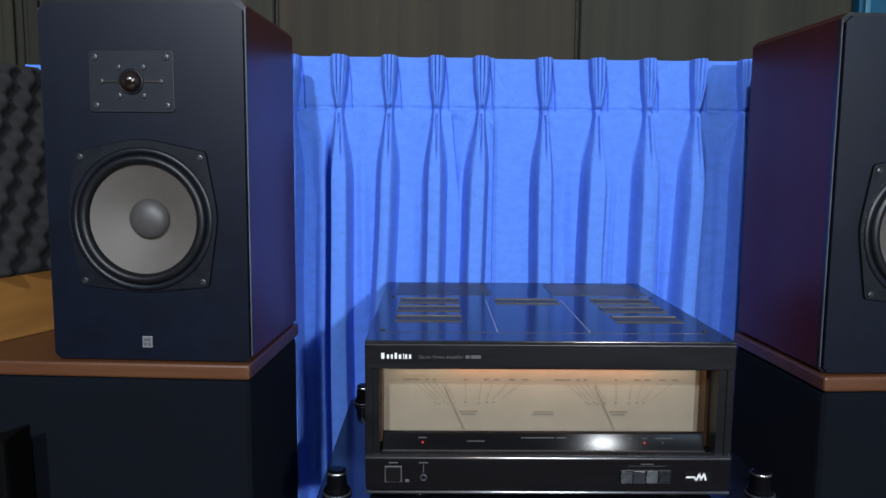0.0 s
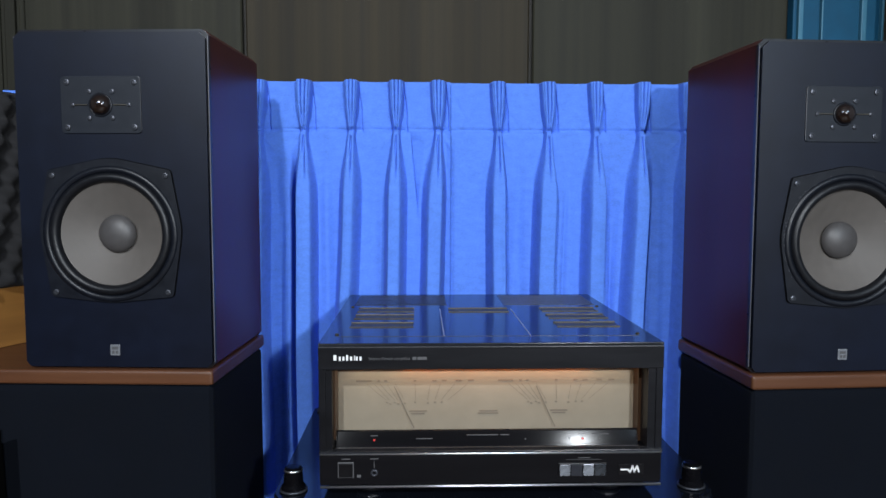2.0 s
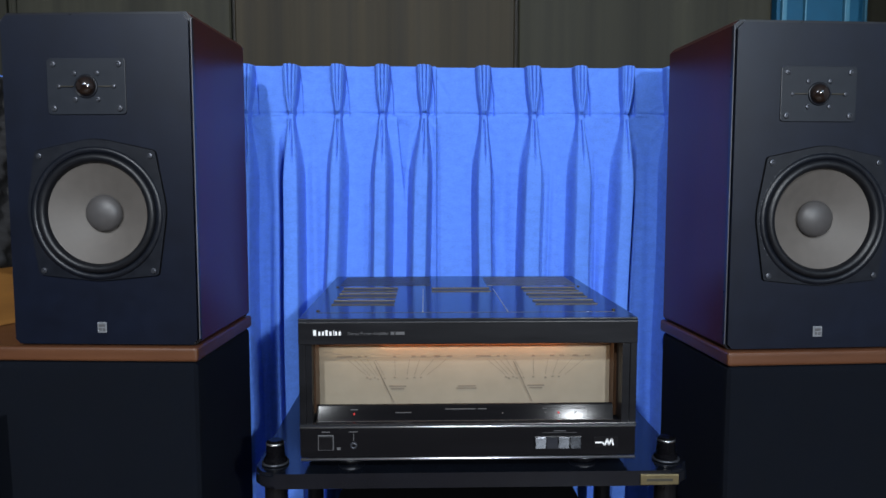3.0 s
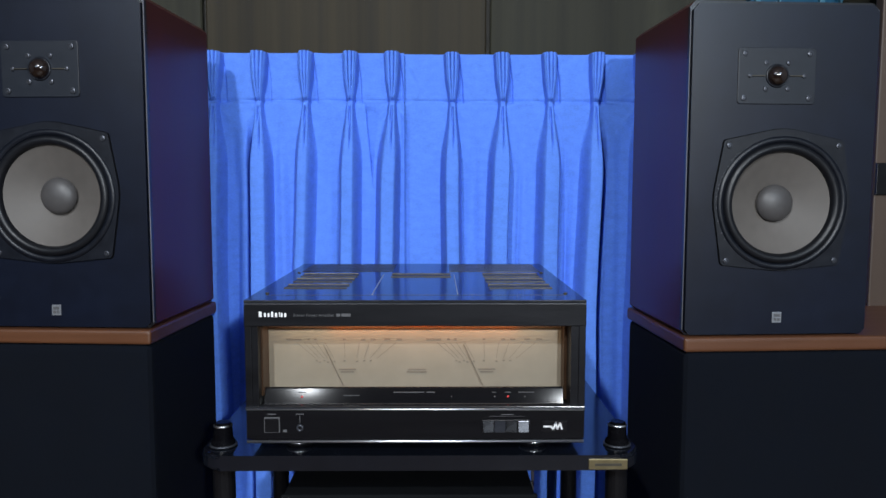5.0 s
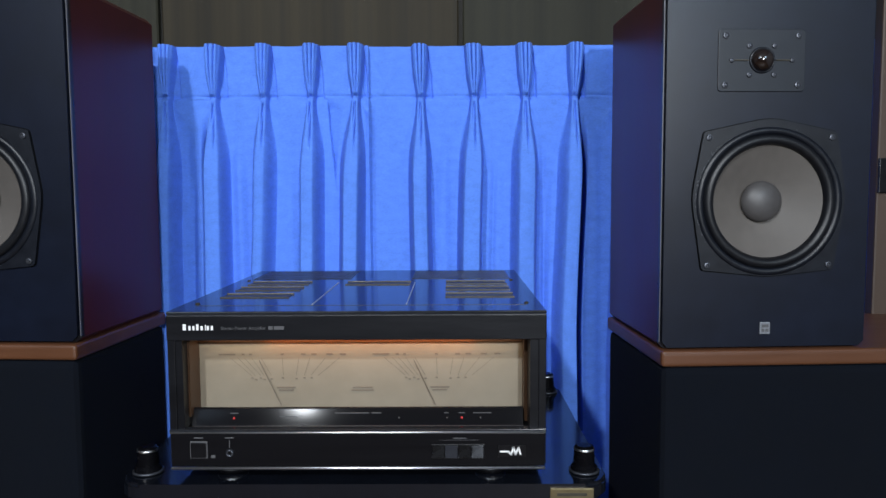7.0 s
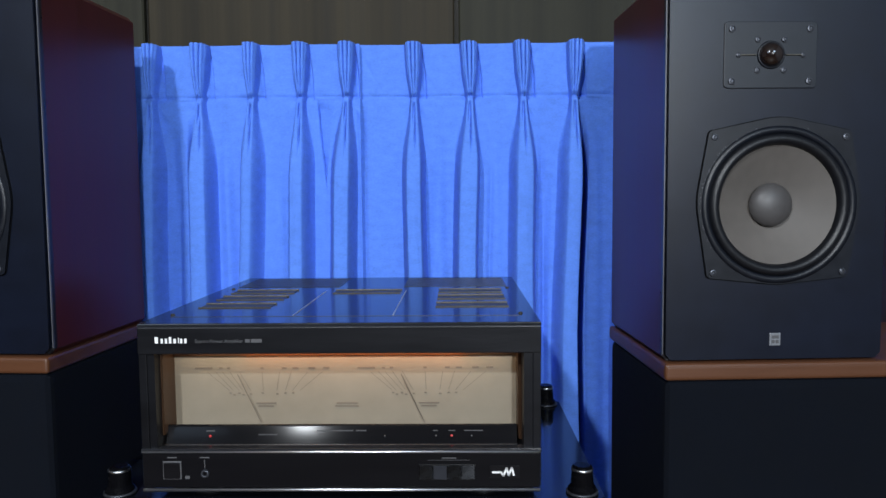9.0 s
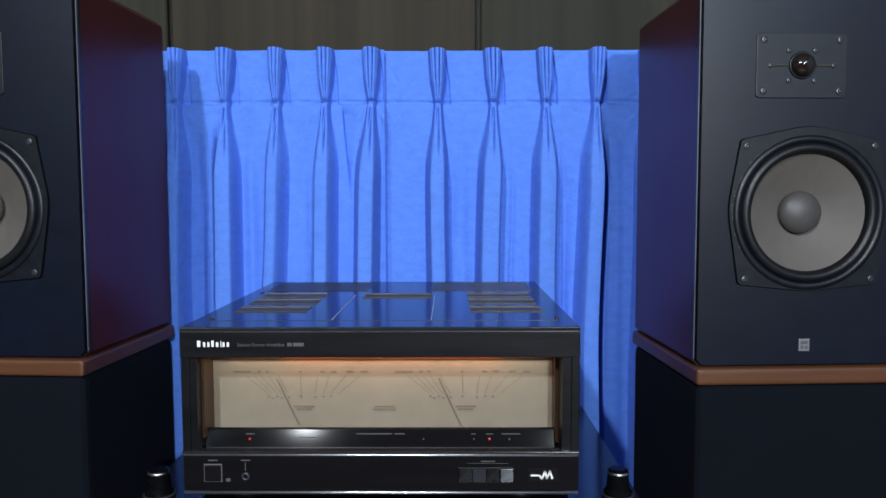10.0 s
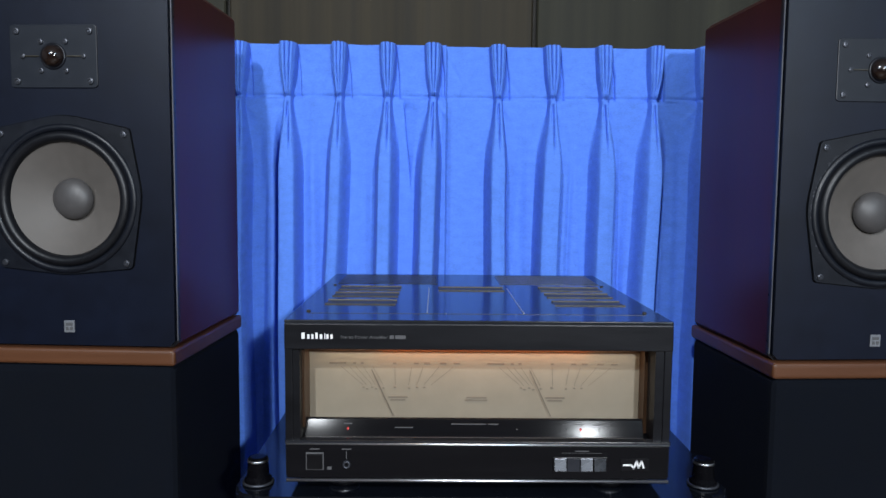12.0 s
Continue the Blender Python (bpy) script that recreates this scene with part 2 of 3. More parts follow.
# narrow battens on the panel beside the foam
for x, w, t in ((-0.968, 0.020, 0.010), (-0.944, 0.012, 0.006), (-0.921, 0.020, 0.010), (-0.894, 0.010, 0.005)):
    part("batten", box_bm(x, x + w, 0.5995 - t, 0.5995, 0.02, 2.6, bevel=0.0015, segments=1), PANEL, back)


# ---- curtain ----
PINCH, TOP, HEM = 1.122, 1.216, 0.03
# each pleat: place of its pinch, drift of the fold down to the amplifier, half width of its face, widths of its two flanks, pocket beside it
LEFT_PLEATS = [(-0.815, 0.0, 0.012, 0.011, 0.010, 0), (-0.735, -0.004, 0.012, 0.010, 0.012, 0), (-0.655, 0.003, 0.012, 0.010, 0.010, 0),
               (-0.570, 0.0, 0.013, 0.010, 0.011, 0), (-0.488, 0.004, 0.012, 0.010, 0.010, 0), (-0.402, -0.002, 0.011, 0.009, 0.010, 0),
               (-0.316, 0.001, 0.0135, 0.008, 0.011, -1), (-0.225, -0.013, 0.0085, 0.013, 0.016, 0), (-0.139, -0.008, 0.0105, 0.010, 0.015, 0),
               (-0.058, -0.012, 0.0120, 0.015, 0.011, 0)]
RIGHT_PLEATS = [(0.059, 0.001, 0.0120, 0.012, 0.008, 0), (0.157, -0.006, 0.0150, 0.012, 0.006, 0), (0.250, 0.001, 0.0140, 0.014, 0.010, 0),
                (0.339, -0.007, 0.0120, 0.016, 0.007, 1), (0.428, 0.0, 0.012, 0.010, 0.009, 0), (0.515, 0.003, 0.012, 0.010, 0.010, 0),
                (0.605, 0.0, 0.013, 0.010, 0.010, 0), (0.695, -0.003, 0.012, 0.010, 0.010, 0), (0.785, 0.0, 0.012, 0.011, 0.010, 0),
                (0.870, 0.0, 0.012, 0.010, 0.010, 0)]


def smooth_step(a, b, v):
    t = np.clip((v - a) / (b - a), 0, 1)
    return t * t * (3 - 2 * t)


def trapezoid(u, half, left, right):
    """1 on the face, falling to 0 over the flanks, with slightly rounded edges."""
    t = np.where(u < 0, np.clip((-u - half) / left, 0, 1), np.clip((u - half) / right, 0, 1))
    return 1 - t + 0.06 * np.sin(2 * math.pi * t)


def curtain(name, x0, x1, pleats, seed, y0, label):
    """A pinch-pleated cloth: three fingers over each pinch, a deep box fold under it that opens downwards, slack cloth between."""
    rng = random.Random(seed)
    xs = np.arange(x0, x1 + 1e-6, 0.0008)
    zs = np.concatenate([np.linspace(TOP, PINCH + 0.024, 24), np.linspace(PINCH + 0.021, PINCH - 0.03, 26),
                         np.linspace(PINCH - 0.036, 0.56, 44), np.linspace(0.54, HEM, 14)])
    X, Z = np.meshgrid(xs, zs)
    D = np.zeros_like(X)
    lift = np.zeros_like(X)
    below = np.clip(PINCH - Z, 0, None)
    above = np.clip(Z - PINCH, 0, None)
    opened = smooth_step(0.0, 0.15, below)
    for p, drift, half, left, right, pocket in pleats:
        lean = rng.uniform(-0.5, 0.5)
        tall = rng.uniform(0.92, 1.08)
        c = p + drift * np.clip(below / 0.30, 0, 1.4) + 0.0016 * np.sin(11 * Z + 9 * p) * opened
        u = X - c
        # under the pinch: a box fold, its face narrow at the pinch and soon full
        h = 0.0035 + (0.88 * half - 0.0035) * smooth_step(0.0, 0.13, below) + 0.002 * smooth_step(0.25, 0.7, below)
        le, ri = 0.004 + (left - 0.004) * smooth_step(0.0, 0.10, below), 0.004 + (right - 0.004) * smooth_step(0.0, 0.10, below)
        depth = (0.022 + 0.026 * smooth_step(0.0, 0.16, below)) * tall
        fold = depth * trapezoid(u, h, le, ri)
        # the rounded face, and tucks that fan out of the pinch
        fold += 0.0020 * np.cos(np.clip(u / h, -1, 1) * math.pi / 2) * opened
        near = smooth_step(0.004, 0.014, below) * (1 - smooth_step(0.05, 0.15, below)) * (np.abs(u) < 1.2 * h)
        for k, reach in ((-0.45 + 0.3 * lean, 0.05), (0.30 + 0.3 * lean, 0.11)):
            fold -= 0.0105 * np.exp(-((u - k * h) / (0.0012 + 0.010 * below)) ** 2) * near * (1 - smooth_step(reach * 0.5, reach, below))
        # a pocket where the cloth beside the fold falls far back
        if pocket:
            v = pocket * u - h
            fold -= 0.056 * smooth_step(0.0, 0.007, v) * (1 - smooth_step(0.013, 0.021, v)) * smooth_step(0.03, 0.14, below)
        # over the pinch: three rounded fingers, drawn together in a U, with a slanting tuck beside them
        s = (0.0036 + 0.0066 * smooth_step(-0.010, 0.055, above) + 0.0018 * smooth_step(0.05, 0.09, above)) * (0.75 + 0.25 * half / 0.012)
        w = u - lean * 0.05 * above
        fingers = np.abs(np.cos(1.5 * math.pi * np.clip(w / s, -1, 1)))
        over = (0.016 + 0.007 * smooth_step(0.0, 0.05, above)) * trapezoid(w, 0.92 * s, 0.0042, 0.0042)
        over += (0.005 * fingers - 0.030 * (1 - np.clip(1.6 * fingers, 0, 1))) * (1 - smooth_step(0.64, 0.84, np.abs(w) / s))
        tuck = w - s - 0.001 - 0.016 * (1 - above / 0.094)
        over -= 0.0068 * (1 - smooth_step(0.0, 0.0030, tuck)) * smooth_step(-0.012, 0.0, tuck) * (w > 0)
        D += np.where(Z > PINCH, over, fold)
        # the pinch itself is drawn in
        D -= 0.007 * np.exp(-((Z - PINCH) / 0.005) ** 2) * np.exp(-(u / 0.014) ** 2)
        lift += 0.0012 * np.exp(-(u / 0.016) ** 2)
    # slack between the pleats and small creases
    ph = rng.uniform(0, 6)
    D += 0.0026 * np.sin(27 * X + ph + 1.5 * np.sin(3 * Z)) * smooth_step(0.0, 0.25, below)
    D += 0.0008 * np.sin(71 * X + 2.6 * np.sin(6 * Z + ph) + ph) * smooth_step(0.02, 0.25, below)
    for _ in range(34):
        cx, cz = rng.uniform(x0, x1), rng.uniform(0.75, PINCH)
        ln, th, an = rng.uniform(0.03, 0.10), rng.uniform(0.003, 0.007), rng.uniform(-0.35, 0.35)
        a, b = (X - cx) * math.cos(an) + (Z - cz) * math.sin(an), -(X - cx) * math.sin(an) + (Z - cz) * math.cos(an)
        D += rng.choice((-1, 1)) * rng.uniform(0.0006, 0.0018) * np.exp(-(a / th) ** 2 - (b / ln) ** 2)
    D += 0.0016 * np.sin(57 * X + 23 * Z + ph) * np.exp(-(below / 0.07) ** 2) * (below > 0)
    D += 0.0014 * np.sin(49 * X + ph * 2 + 9 * Z) * (Z > PINCH) + 0.0008 * np.sin(113 * X - 31 * Z) * (Z > PINCH)
    # wrinkles of the heading, and slanting pulls that fan out from the pinches
    for _ in range(int(60 * (x1 - x0))):
        cx, cz = rng.uniform(x0, x1), rng.uniform(PINCH + 0.005, TOP)
        ln, th, an = rng.uniform(0.015, 0.045), rng.uniform(0.0025, 0.006), rng.uniform(-1.2, 1.2)
        a, b = (X - cx) * math.cos(an) + (Z - cz) * math.sin(an), -(X - cx) * math.sin(an) + (Z - cz) * math.cos(an)
        D += rng.choice((-1, 1)) * rng.uniform(0.0004, 0.0012) * np.exp(-(a / th) ** 2 - (b / ln) ** 2)
    for p, *_ in pleats:
        for side in (-1, 1):
            for _ in range(2):
                an, ln = side * rng.uniform(0.25, 0.75), rng.uniform(0.03, 0.07)
                a = (X - p) * math.cos(an) + (Z - PINCH) * math.sin(an)
                b = (X - p) * math.sin(an) - (Z - PINCH) * math.cos(an)
                D += rng.uniform(0.0006, 0.0018) * np.exp(-(a / 0.0035) ** 2) * np.exp(-((b - ln) / (0.6 * ln)) ** 2) * (b > 0)
    # soft folds that hang in the slack between two pleats
    for (a, *_), (b, *_) in zip(pleats, pleats[1:]):
        for _ in range(2):
            f = rng.uniform(0.34, 0.70)
            wide, start = rng.uniform(0.005, 0.012), rng.uniform(0.02, 0.10)
            c = a + (b - a) * f + rng.uniform(-0.03, 0.03) * below
            D += rng.choice((-1, 1)) * rng.uniform(0.0028, 0.0065) * np.exp(-((X - c) / wide) ** 2) * smooth_step(start, start + 0.10, below)
    # a dart of cloth tucked between two pleats: a sharp edge, then a slope back
    if x0 < -0.1 < x1:
        reach = np.clip(1 - below / 0.15, 0, 1)
        v = (X + 0.1120 - 0.09 * below) / (0.030 * reach + 0.001)
        D -= 0.010 * smooth_step(-0.06, 0.03, v) * np.clip(1 - v, 0, 1) * smooth_step(0.0, 0.02, below) * (below < 0.15)
    # side hems, with a soft dip beside them
    for edge, way in ((x0, 1), (x1, -1)):
        D += 0.004 * np.exp(-((X - edge) / 0.005) ** 2)
        if way > 0:
            D -= 0.005 * np.exp(-((X - edge - 0.013) / 0.005) ** 2) * smooth_step(0.0, 0.06, below)
    # stitched line of the heading tape, puckered
    D -= (0.0026 + 0.0010 * np.sin(160 * X + ph)) * np.exp(-((Z - PINCH - 0.004) / 0.0024) ** 2)
    Zs = Z + lift * smooth_step(0, TOP - PINCH, above) - 0.020 * (1 - smooth_step(-0.85, -0.80, X))
    Y = y0 - D
    r, k = X.shape
    verts = np.stack([X, Y, Zs], -1).reshape(-1, 3)
    i = np.arange(r * k).reshape(r, k)
    quads = np.stack([i[:-1, :-1], i[1:, :-1], i[1:, 1:], i[:-1, 1:]], -1).reshape(-1, 4)
    me = bpy.data.meshes.new(name)
    me.from_pydata(verts.tolist(), [], quads.tolist())
    me.materials.append(CURTAIN)
    me.polygons.foreach_set("use_smooth", [True] * len(me.polygons))
    ob = new(name, me)
    tagged(ob, label, "curtain", "pleated curtains behind the rack")
    mod = ob.modifiers.new("cloth_thickness", "SOLIDIFY")
    mod.thickness, mod.offset = 0.0012, 1
    return ob


curtain("pleated_curtain", -0.880, -0.0345, LEFT_PLEATS, 3, 0.505, "royal-blue pinch-pleated curtain hung behind the amplifier")
curtain("pleated_curtain", -0.045, 0.905, RIGHT_PLEATS, 8, 0.516, "royal-blue pinch-pleated curtain, its edge tucked behind the next one")
rail = thing("curtain_rail", "thin dark curtain rail behind the curtain heading", "curtain rail")
part("rail", rod((-0.87, 0.572, 1.160), (0.92, 0.572, 1.160), 0.006), BLACK_PLASTIC, rail)
for x in (-0.86, 0.06, 0.91):
    part("bracket", box_bm(x - 0.006, x + 0.006, 0.572, 0.600, 1.156, 1.164), BLACK_PLASTIC, rail)


# ---- teal framed board over the right loudspeaker ----
board = thing("teal_board", "teal painted board with pale upright trims on the back wall", "wall board")
part("panel", box_bm(0.664, 0.850, 0.572, 0.598, 1.10, 1.95, bevel=0.003), TEAL, board)
for x, w in ((0.671, 0.010), (0.718, 0.004), (0.800, 0.011), (0.842, 0.005)):
    part("trim", box_bm(x, x + w, 0.562, 0.574, 1.10, 1.95, bevel=0.002), TEAL_PALE, board, "pale teal upright trim")


# ---- loudspeakers ----
SPK_H, SPK_D = 0.485, 0.247


def cut_corner(w, z0, z1, c, low=0.007):
    return [(low, z0), (w - low, z0), (w, z0 + low), (w, z1 - c), (w - c, z1), (c, z1), (0, z1 - c), (0, z0 + low)]


def screw(name, x, z, y, r, parent, mat):
    bm = lathe([(0.0, -0.0020), (r * 0.35, -0.0020), (r * 0.40, -0.0012), (r * 0.55, -0.0022), (r * 0.9, -0.0018), (r, 0.0), (r, 0.001)], 14)
    return part(name, bm, mat, parent, m=pose(x, y, z))


def basket_outline():
    """A round driver flange drawn out to four ears: the hull of a circle and four small ones."""
    pts = [(0.1020 * math.cos(2 * math.pi * i / 72), 0.1030 * math.sin(2 * math.pi * i / 72) + 0.0045) for i in range(72)]
    for sx in (-1, 1):
        for sz in (-1, 1):
            pts += [(sx * 0.0830 + 0.0065 * math.cos(2 * math.pi * i / 20), sz * (0.0855 if sz > 0 else 0.0840) + 0.0065 * math.sin(2 * math.pi * i / 20)) for i in range(20)]
    pts = sorted(set(pts))

    def half(ps):
        out = []
        for p in ps:
            while len(out) > 1 and (out[-1][0] - out[-2][0]) * (p[1] - out[-2][1]) - (out[-1][1] - out[-2][1]) * (p[0] - out[-2][0]) <= 1e-12:
                out.pop()
            out.append(p)
        return out[:-1]
    return half(pts) + half(pts[::-1])


def holed(outline, cx, cz, r, y0, y1, steps=72):
    """A plate of that outline with a round hole, from y0 (front) to y1."""
    bm = bmesh.new()
    loops = {}
    for key, pts in (("o", outline), ("i", [(cx + r * math.cos(2 * math.pi * i / steps), cz + r * math.sin(2 * math.pi * i / steps)) for i in range(steps)])):
        for y in (y0, y1):
            vs = [bm.verts.new((u, y, v)) for u, v in pts]
            loops[key, y] = vs
            for i in range(len(vs)):
                bm.edges.new((vs[i], vs[(i + 1) % len(vs)]))
    for y in (y0, y1):
        edges = [e for k in "oi" for v in loops[k, y] for e in v.link_edges]
        bmesh.ops.triangle_fill(bm, use_beauty=True, use_dissolve=False, edges=list(set(edges)))
    for k in "oi":
        a, b = loops[k, y0], loops[k, y1]
        for i in range(len(a)):
            bm.faces.new((a[i], a[(i + 1) % len(a)], b[(i + 1) % len(a)], b[i]))
    return bm


def loudspeaker(m, w, tweeter_x, wx, label, chipped=False):
    spk = thing("loudspeaker", label, "loudspeaker", m, "pair of two-way loudspeakers")
    h, d, wz = SPK_H, SPK_D, 0.1955
    body = prism(cut_corner(w, 0, h, 0.008), 0.010, d)
    bmesh.ops.recalc_face_normals(body, faces=body.faces[:])
    bmesh.ops.delete(body, geom=[f for f in body.faces if all(v.co.y < 0.0101 for v in f.verts)], context="FACES")
    bmesh.ops.solidify(body, geom=body.faces[:], thickness=0.012)
    part("cabinet", body, CAB_WOOD, spk, "dark red-brown glossy veneered cabinet")
    part("baffle_edge", holed(cut_corner(w, 0.0, h, 0.0085), wx, wz, 0.090, 0.004, 0.0098), CAB_EDGE, spk, "black lacquered edge round the baffle")
    rim = [(0.003 + u * (w - 0.006) / w, v) for u, v in cut_corner(w, 0.002, h - 0.005, 0.0090)]
    part("baffle", holed(rim, wx, wz, 0.0895, -0.0040, 0.0038), BAFFLE, spk, "matt blue-black painted front baffle")
    for x in (0.0, w - 0.0012):
        part("worn_lip", box_bm(x, x + 0.0012, 0.0010, 0.0045, 0.009, h - 0.010), WORN, spk, "pale worn upright edge")
    # tweeter
    tz = 0.3785
    plate = part("tweeter_plate", prism(rounded(-0.0575, 0.0575, -0.0400, 0.0400, 0.005, 4), -0.0020, 0.0005, bevel=0.0008), TWEETER_PLATE, spk, "dark grey rectangular tweeter plate", m=pose(tweeter_x, -0.004, tz))
    for sx in (-1, 1):
        for sz in (-1, 1):
            screw("screw", sx * 0.0480, sz * 0.0315, -0.0020, 0.0046, plate, DULL_STEEL)
            screw("rivet", sx * 0.0165, sz * 0.0185, -0.0020, 0.0038, plate, DULL_STEEL)
        screw("terminal_screw", sx * 0.0400, 0.0, -0.0020, 0.0034, plate, DULL_STEEL)
        part("lead_wire", rod((sx * 0.018, -0.0035, 0.0), (sx * 0.0400, -0.0032, 0.0), 0.0009, 6), SLOT_DARK, plate)
    part("dome_ring", lathe([(0.0140, -0.0022), (0.0145, -0.0040), (0.0158, -0.0042), (0.0168, -0.0034), (0.0172, -0.0018)], 40), BASKET, plate, smooth=True)
    part("dome", lathe([(0.0146 * math.cos(a), -0.003 - 0.0120 * math.sin(a)) for a in np.linspace(0, math.pi / 2, 12)], 40), DOME, plate, "dark glossy dome tweeter", smooth=True)
    # woofer
    # dead-black ring paints the shade in the gap round the flange
    gap_outline = [(1.010 * a, 1.010 * b) for a, b in basket_outline()]
    part("flange_gap_shade", holed(gap_outline, 0, 0, 0.0890, -0.0008, -0.0001), CASE_BLACK, spk, "black ring for the shaded gap round the woofer flange", m=pose(wx, -0.004, wz))
    woofer = part("woofer", holed(basket_outline(), 0, 0, 0.0885, -0.0036, -0.0009), BASKET, spk, "black cast woofer flange with four ears", m=pose(wx, -0.004, wz))
    for sx in (-1, 1):
        for sz in (-1, 1):
            screw("screw", sx * 0.0815, sz * 0.0835, -0.0036, 0.0044, woofer, DULL_STEEL)
    part("gasket", lathe([(0.0975, -0.0028), (0.0970, -0.0052), (0.0930, -0.0062), (0.0890, -0.0056), (0.0880, -0.0020)], 72), BASKET, woofer, smooth=True)
    roll = [(0.0885, -0.0030)] + [(0.0815 + 0.0068 * math.cos(a), -0.0020 - 0.0070 * math.sin(a)) for a in np.linspace(0.15, math.pi - 0.15, 12)] + [(0.0735, 0.0010)]
    part("surround", lathe(roll, 72), RUBBER, woofer, "black rubber roll surround", smooth=True)
    part("cone", lathe([(0.0757, -0.0012), (0.0715, 0.0012), (0.055, 0.0100), (0.040, 0.0180), (0.024, 0.0250), (0.010, 0.030)], 72), CONE, woofer, "light grey coated woofer cone", smooth=True)
    part("dust_cap", lathe([(0.0275 * math.sin(a), 0.0195 - 0.0145 * math.cos(a)) for a in np.linspace(0, math.pi / 2, 12)], 48), CAP, woofer, "darker grey domed dust cap", smooth=True)
    if chipped:
        rng, bm = random.Random(5), bmesh.new()
        for _ in range(46):
            a, r, k = math.radians(rng.gauss(150, 22)), 0.0985 + rng.gauss(0, 0.0009), rng.uniform(0.0003, 0.0011)
            chip = pose(r * math.cos(a), -0.0037, r * math.sin(a), 0, -math.degrees(a), 0)
            bmesh.ops.create_cube(bm, size=1.0, matrix=chip @ Matrix.Diagonal((0.0006, 0.0008, 2 * k, 1)))
        tagged(part("worn_chips", bm, WORN, woofer, "pale chips worn into the flange"), kind="stuff")
    # badge
    badge = part("badge", box_bm(-0.0070, 0.0070, -0.0016, 0.001, -0.0080, 0.0080, bevel=0.0006), BADGE, spk, "small silver badge", m=pose(wx, -0.004, 0.027))
    for i, (a, b, c, e) in enumerate(((-0.0045, 0.0045, 0.0010, 0.0050), (-0.0045, -0.0008, -0.0050, -0.0006), (0.0008, 0.0045, -0.0050, -0.0006))):
        part("badge_mark", box_bm(a, b, -0.0021, -0.0015, c, e), GREY_PRINT, badge)
    return spk


L_YAW, R_YAW = 3.39, -2.92
# origin of the local frame at the cabinet's lower front corner, x along the front
LX, LY, LZ = -0.3915, 0.1276, 0.7500
RX, RY, RZ = 0.3900, 0.1169, 0.7405
L_W, R_W = 0.279, 0.280
left_m = pose(LX, LY, LZ, 0, 0, -L_YAW) @ pose(-L_W, 0, 0)
right_m = pose(RX, RY, RZ, 0, 0, -R_YAW)
loudspeaker(left_m, L_W, L_W - 0.1528, L_W - 0.1443, "two-way loudspeaker with red-brown sides on its wooden-topped stand")
loudspeaker(right_m, R_W, 0.1271, 0.1411, "two-way loudspeaker with red-brown sides beside the teal board", chipped=True)


# ---- stands ----
def stand(m, outer, z, label):
    """A cloth-covered box with a wooden top; x runs outwards from the inner front corner."""
    st = thing("speaker_stand", label, "speaker stand", m, "pair of speaker stands")
    o0, o1 = (0, outer) if outer > 0 else (outer, 0)
    part("top", box_bm(o0 - 0.0005, o1 + 0.0005, -0.014, 0.262, -0.0225, -0.0008, bevel=0.006, segments=4), STAND_WOOD, st, "orange-brown wooden top with rounded edge")
    part("body", box_bm(o0 + 0.002, o1 - 0.002, -0.010, 0.258, -z + 0.03, -0.0225, bevel=0.012, segments=3), CLOTH, st, "body covered in navy-black cloth", smooth=False)
    part("plinth", box_bm(o0 + 0.015, o1 - 0.015, 0.01, 0.245, -z + 0.001, -z + 0.03), BLACK_PLASTIC, st)
    return st


stand(pose(LX, LY, LZ, 0, 0, -L_YAW), -0.62, LZ, "big cloth-covered stand with orange-brown wooden top")
stand(pose(RX, RY, RZ, 0, 0, -R_YAW), 0.62, RZ, "big cloth-covered stand with orange-brown wooden top")


# ---- foam panels on boards at the sides ----
def foam_panel(m, length, top_length, height, label):
    """Egg-crate foam: a sheet of rounded pegs and pits on a flat back, along x, facing -y."""
    ob = thing("acoustic_foam_panel", label, "acoustic foam", m, "foam panels beside the loudspeakers")
    nx, nz = int(length / 0.005), int(height / 0.005)
    xs, zs = np.linspace(0, length, nx + 1), np.linspace(0, height, nz + 1)
    X, Z = np.meshgrid(xs, zs)
    Y = -0.022 - 0.012 * (np.sin(2 * math.pi * (X + Z * 0.35) / 0.055) * np.sin(2 * math.pi * (Z - X * 0.15) / 0.055))
    rim = np.minimum.reduce([X, length - X, Z, height - Z])
    Y = np.where(rim < 1e-6, -0.010, Y)
    X = X * (1 - Z / height * (1 - top_length / length))
    r, k = X.shape
    i = np.arange(r * k).reshape(r, k)
    quads = np.stack([i[:-1, :-1], i[:-1, 1:], i[1:, 1:], i[1:, :-1]], -1).reshape(-1, 4)
    me = bpy.data.meshes.new("egg_crate_face")
    me.from_pydata(np.stack([X, Y, Z], -1).reshape(-1, 3).tolist(), [], quads.tolist())
    me.materials.append(FOAM)
    me.polygons.foreach_set("use_smooth", [True] * len(me.polygons))
    face = new("egg_crate_face", me)
    face.parent = ob
    part("back", prism([(0, 0), (length, 0), (top_length, height), (0, height)], -0.011, 0.006), FOAM, ob)
    return ob


def side_board(m, length, height):
    ob = thing("wooden_board", "yellow-brown wooden board standing on the stand under the foam", "board", m, "boards under the foam panels")
    part("plank", box_bm(0, length, -0.010, 0.010, 0, height, bevel=0.002), BOARD, ob)
    return ob


ang = math.degrees(math.atan2(0.30, 0.13))
side_board(pose(-0.865, 0.110, LZ - 0.0005, 0, 0, ang), 0.32, 0.098)
foam_panel(pose(-0.865, 0.110, LZ + 0.098, 0, 0, ang), 0.305, 0.232, 0.320, "charcoal egg-crate foam panel with a slanting end on a wooden board")

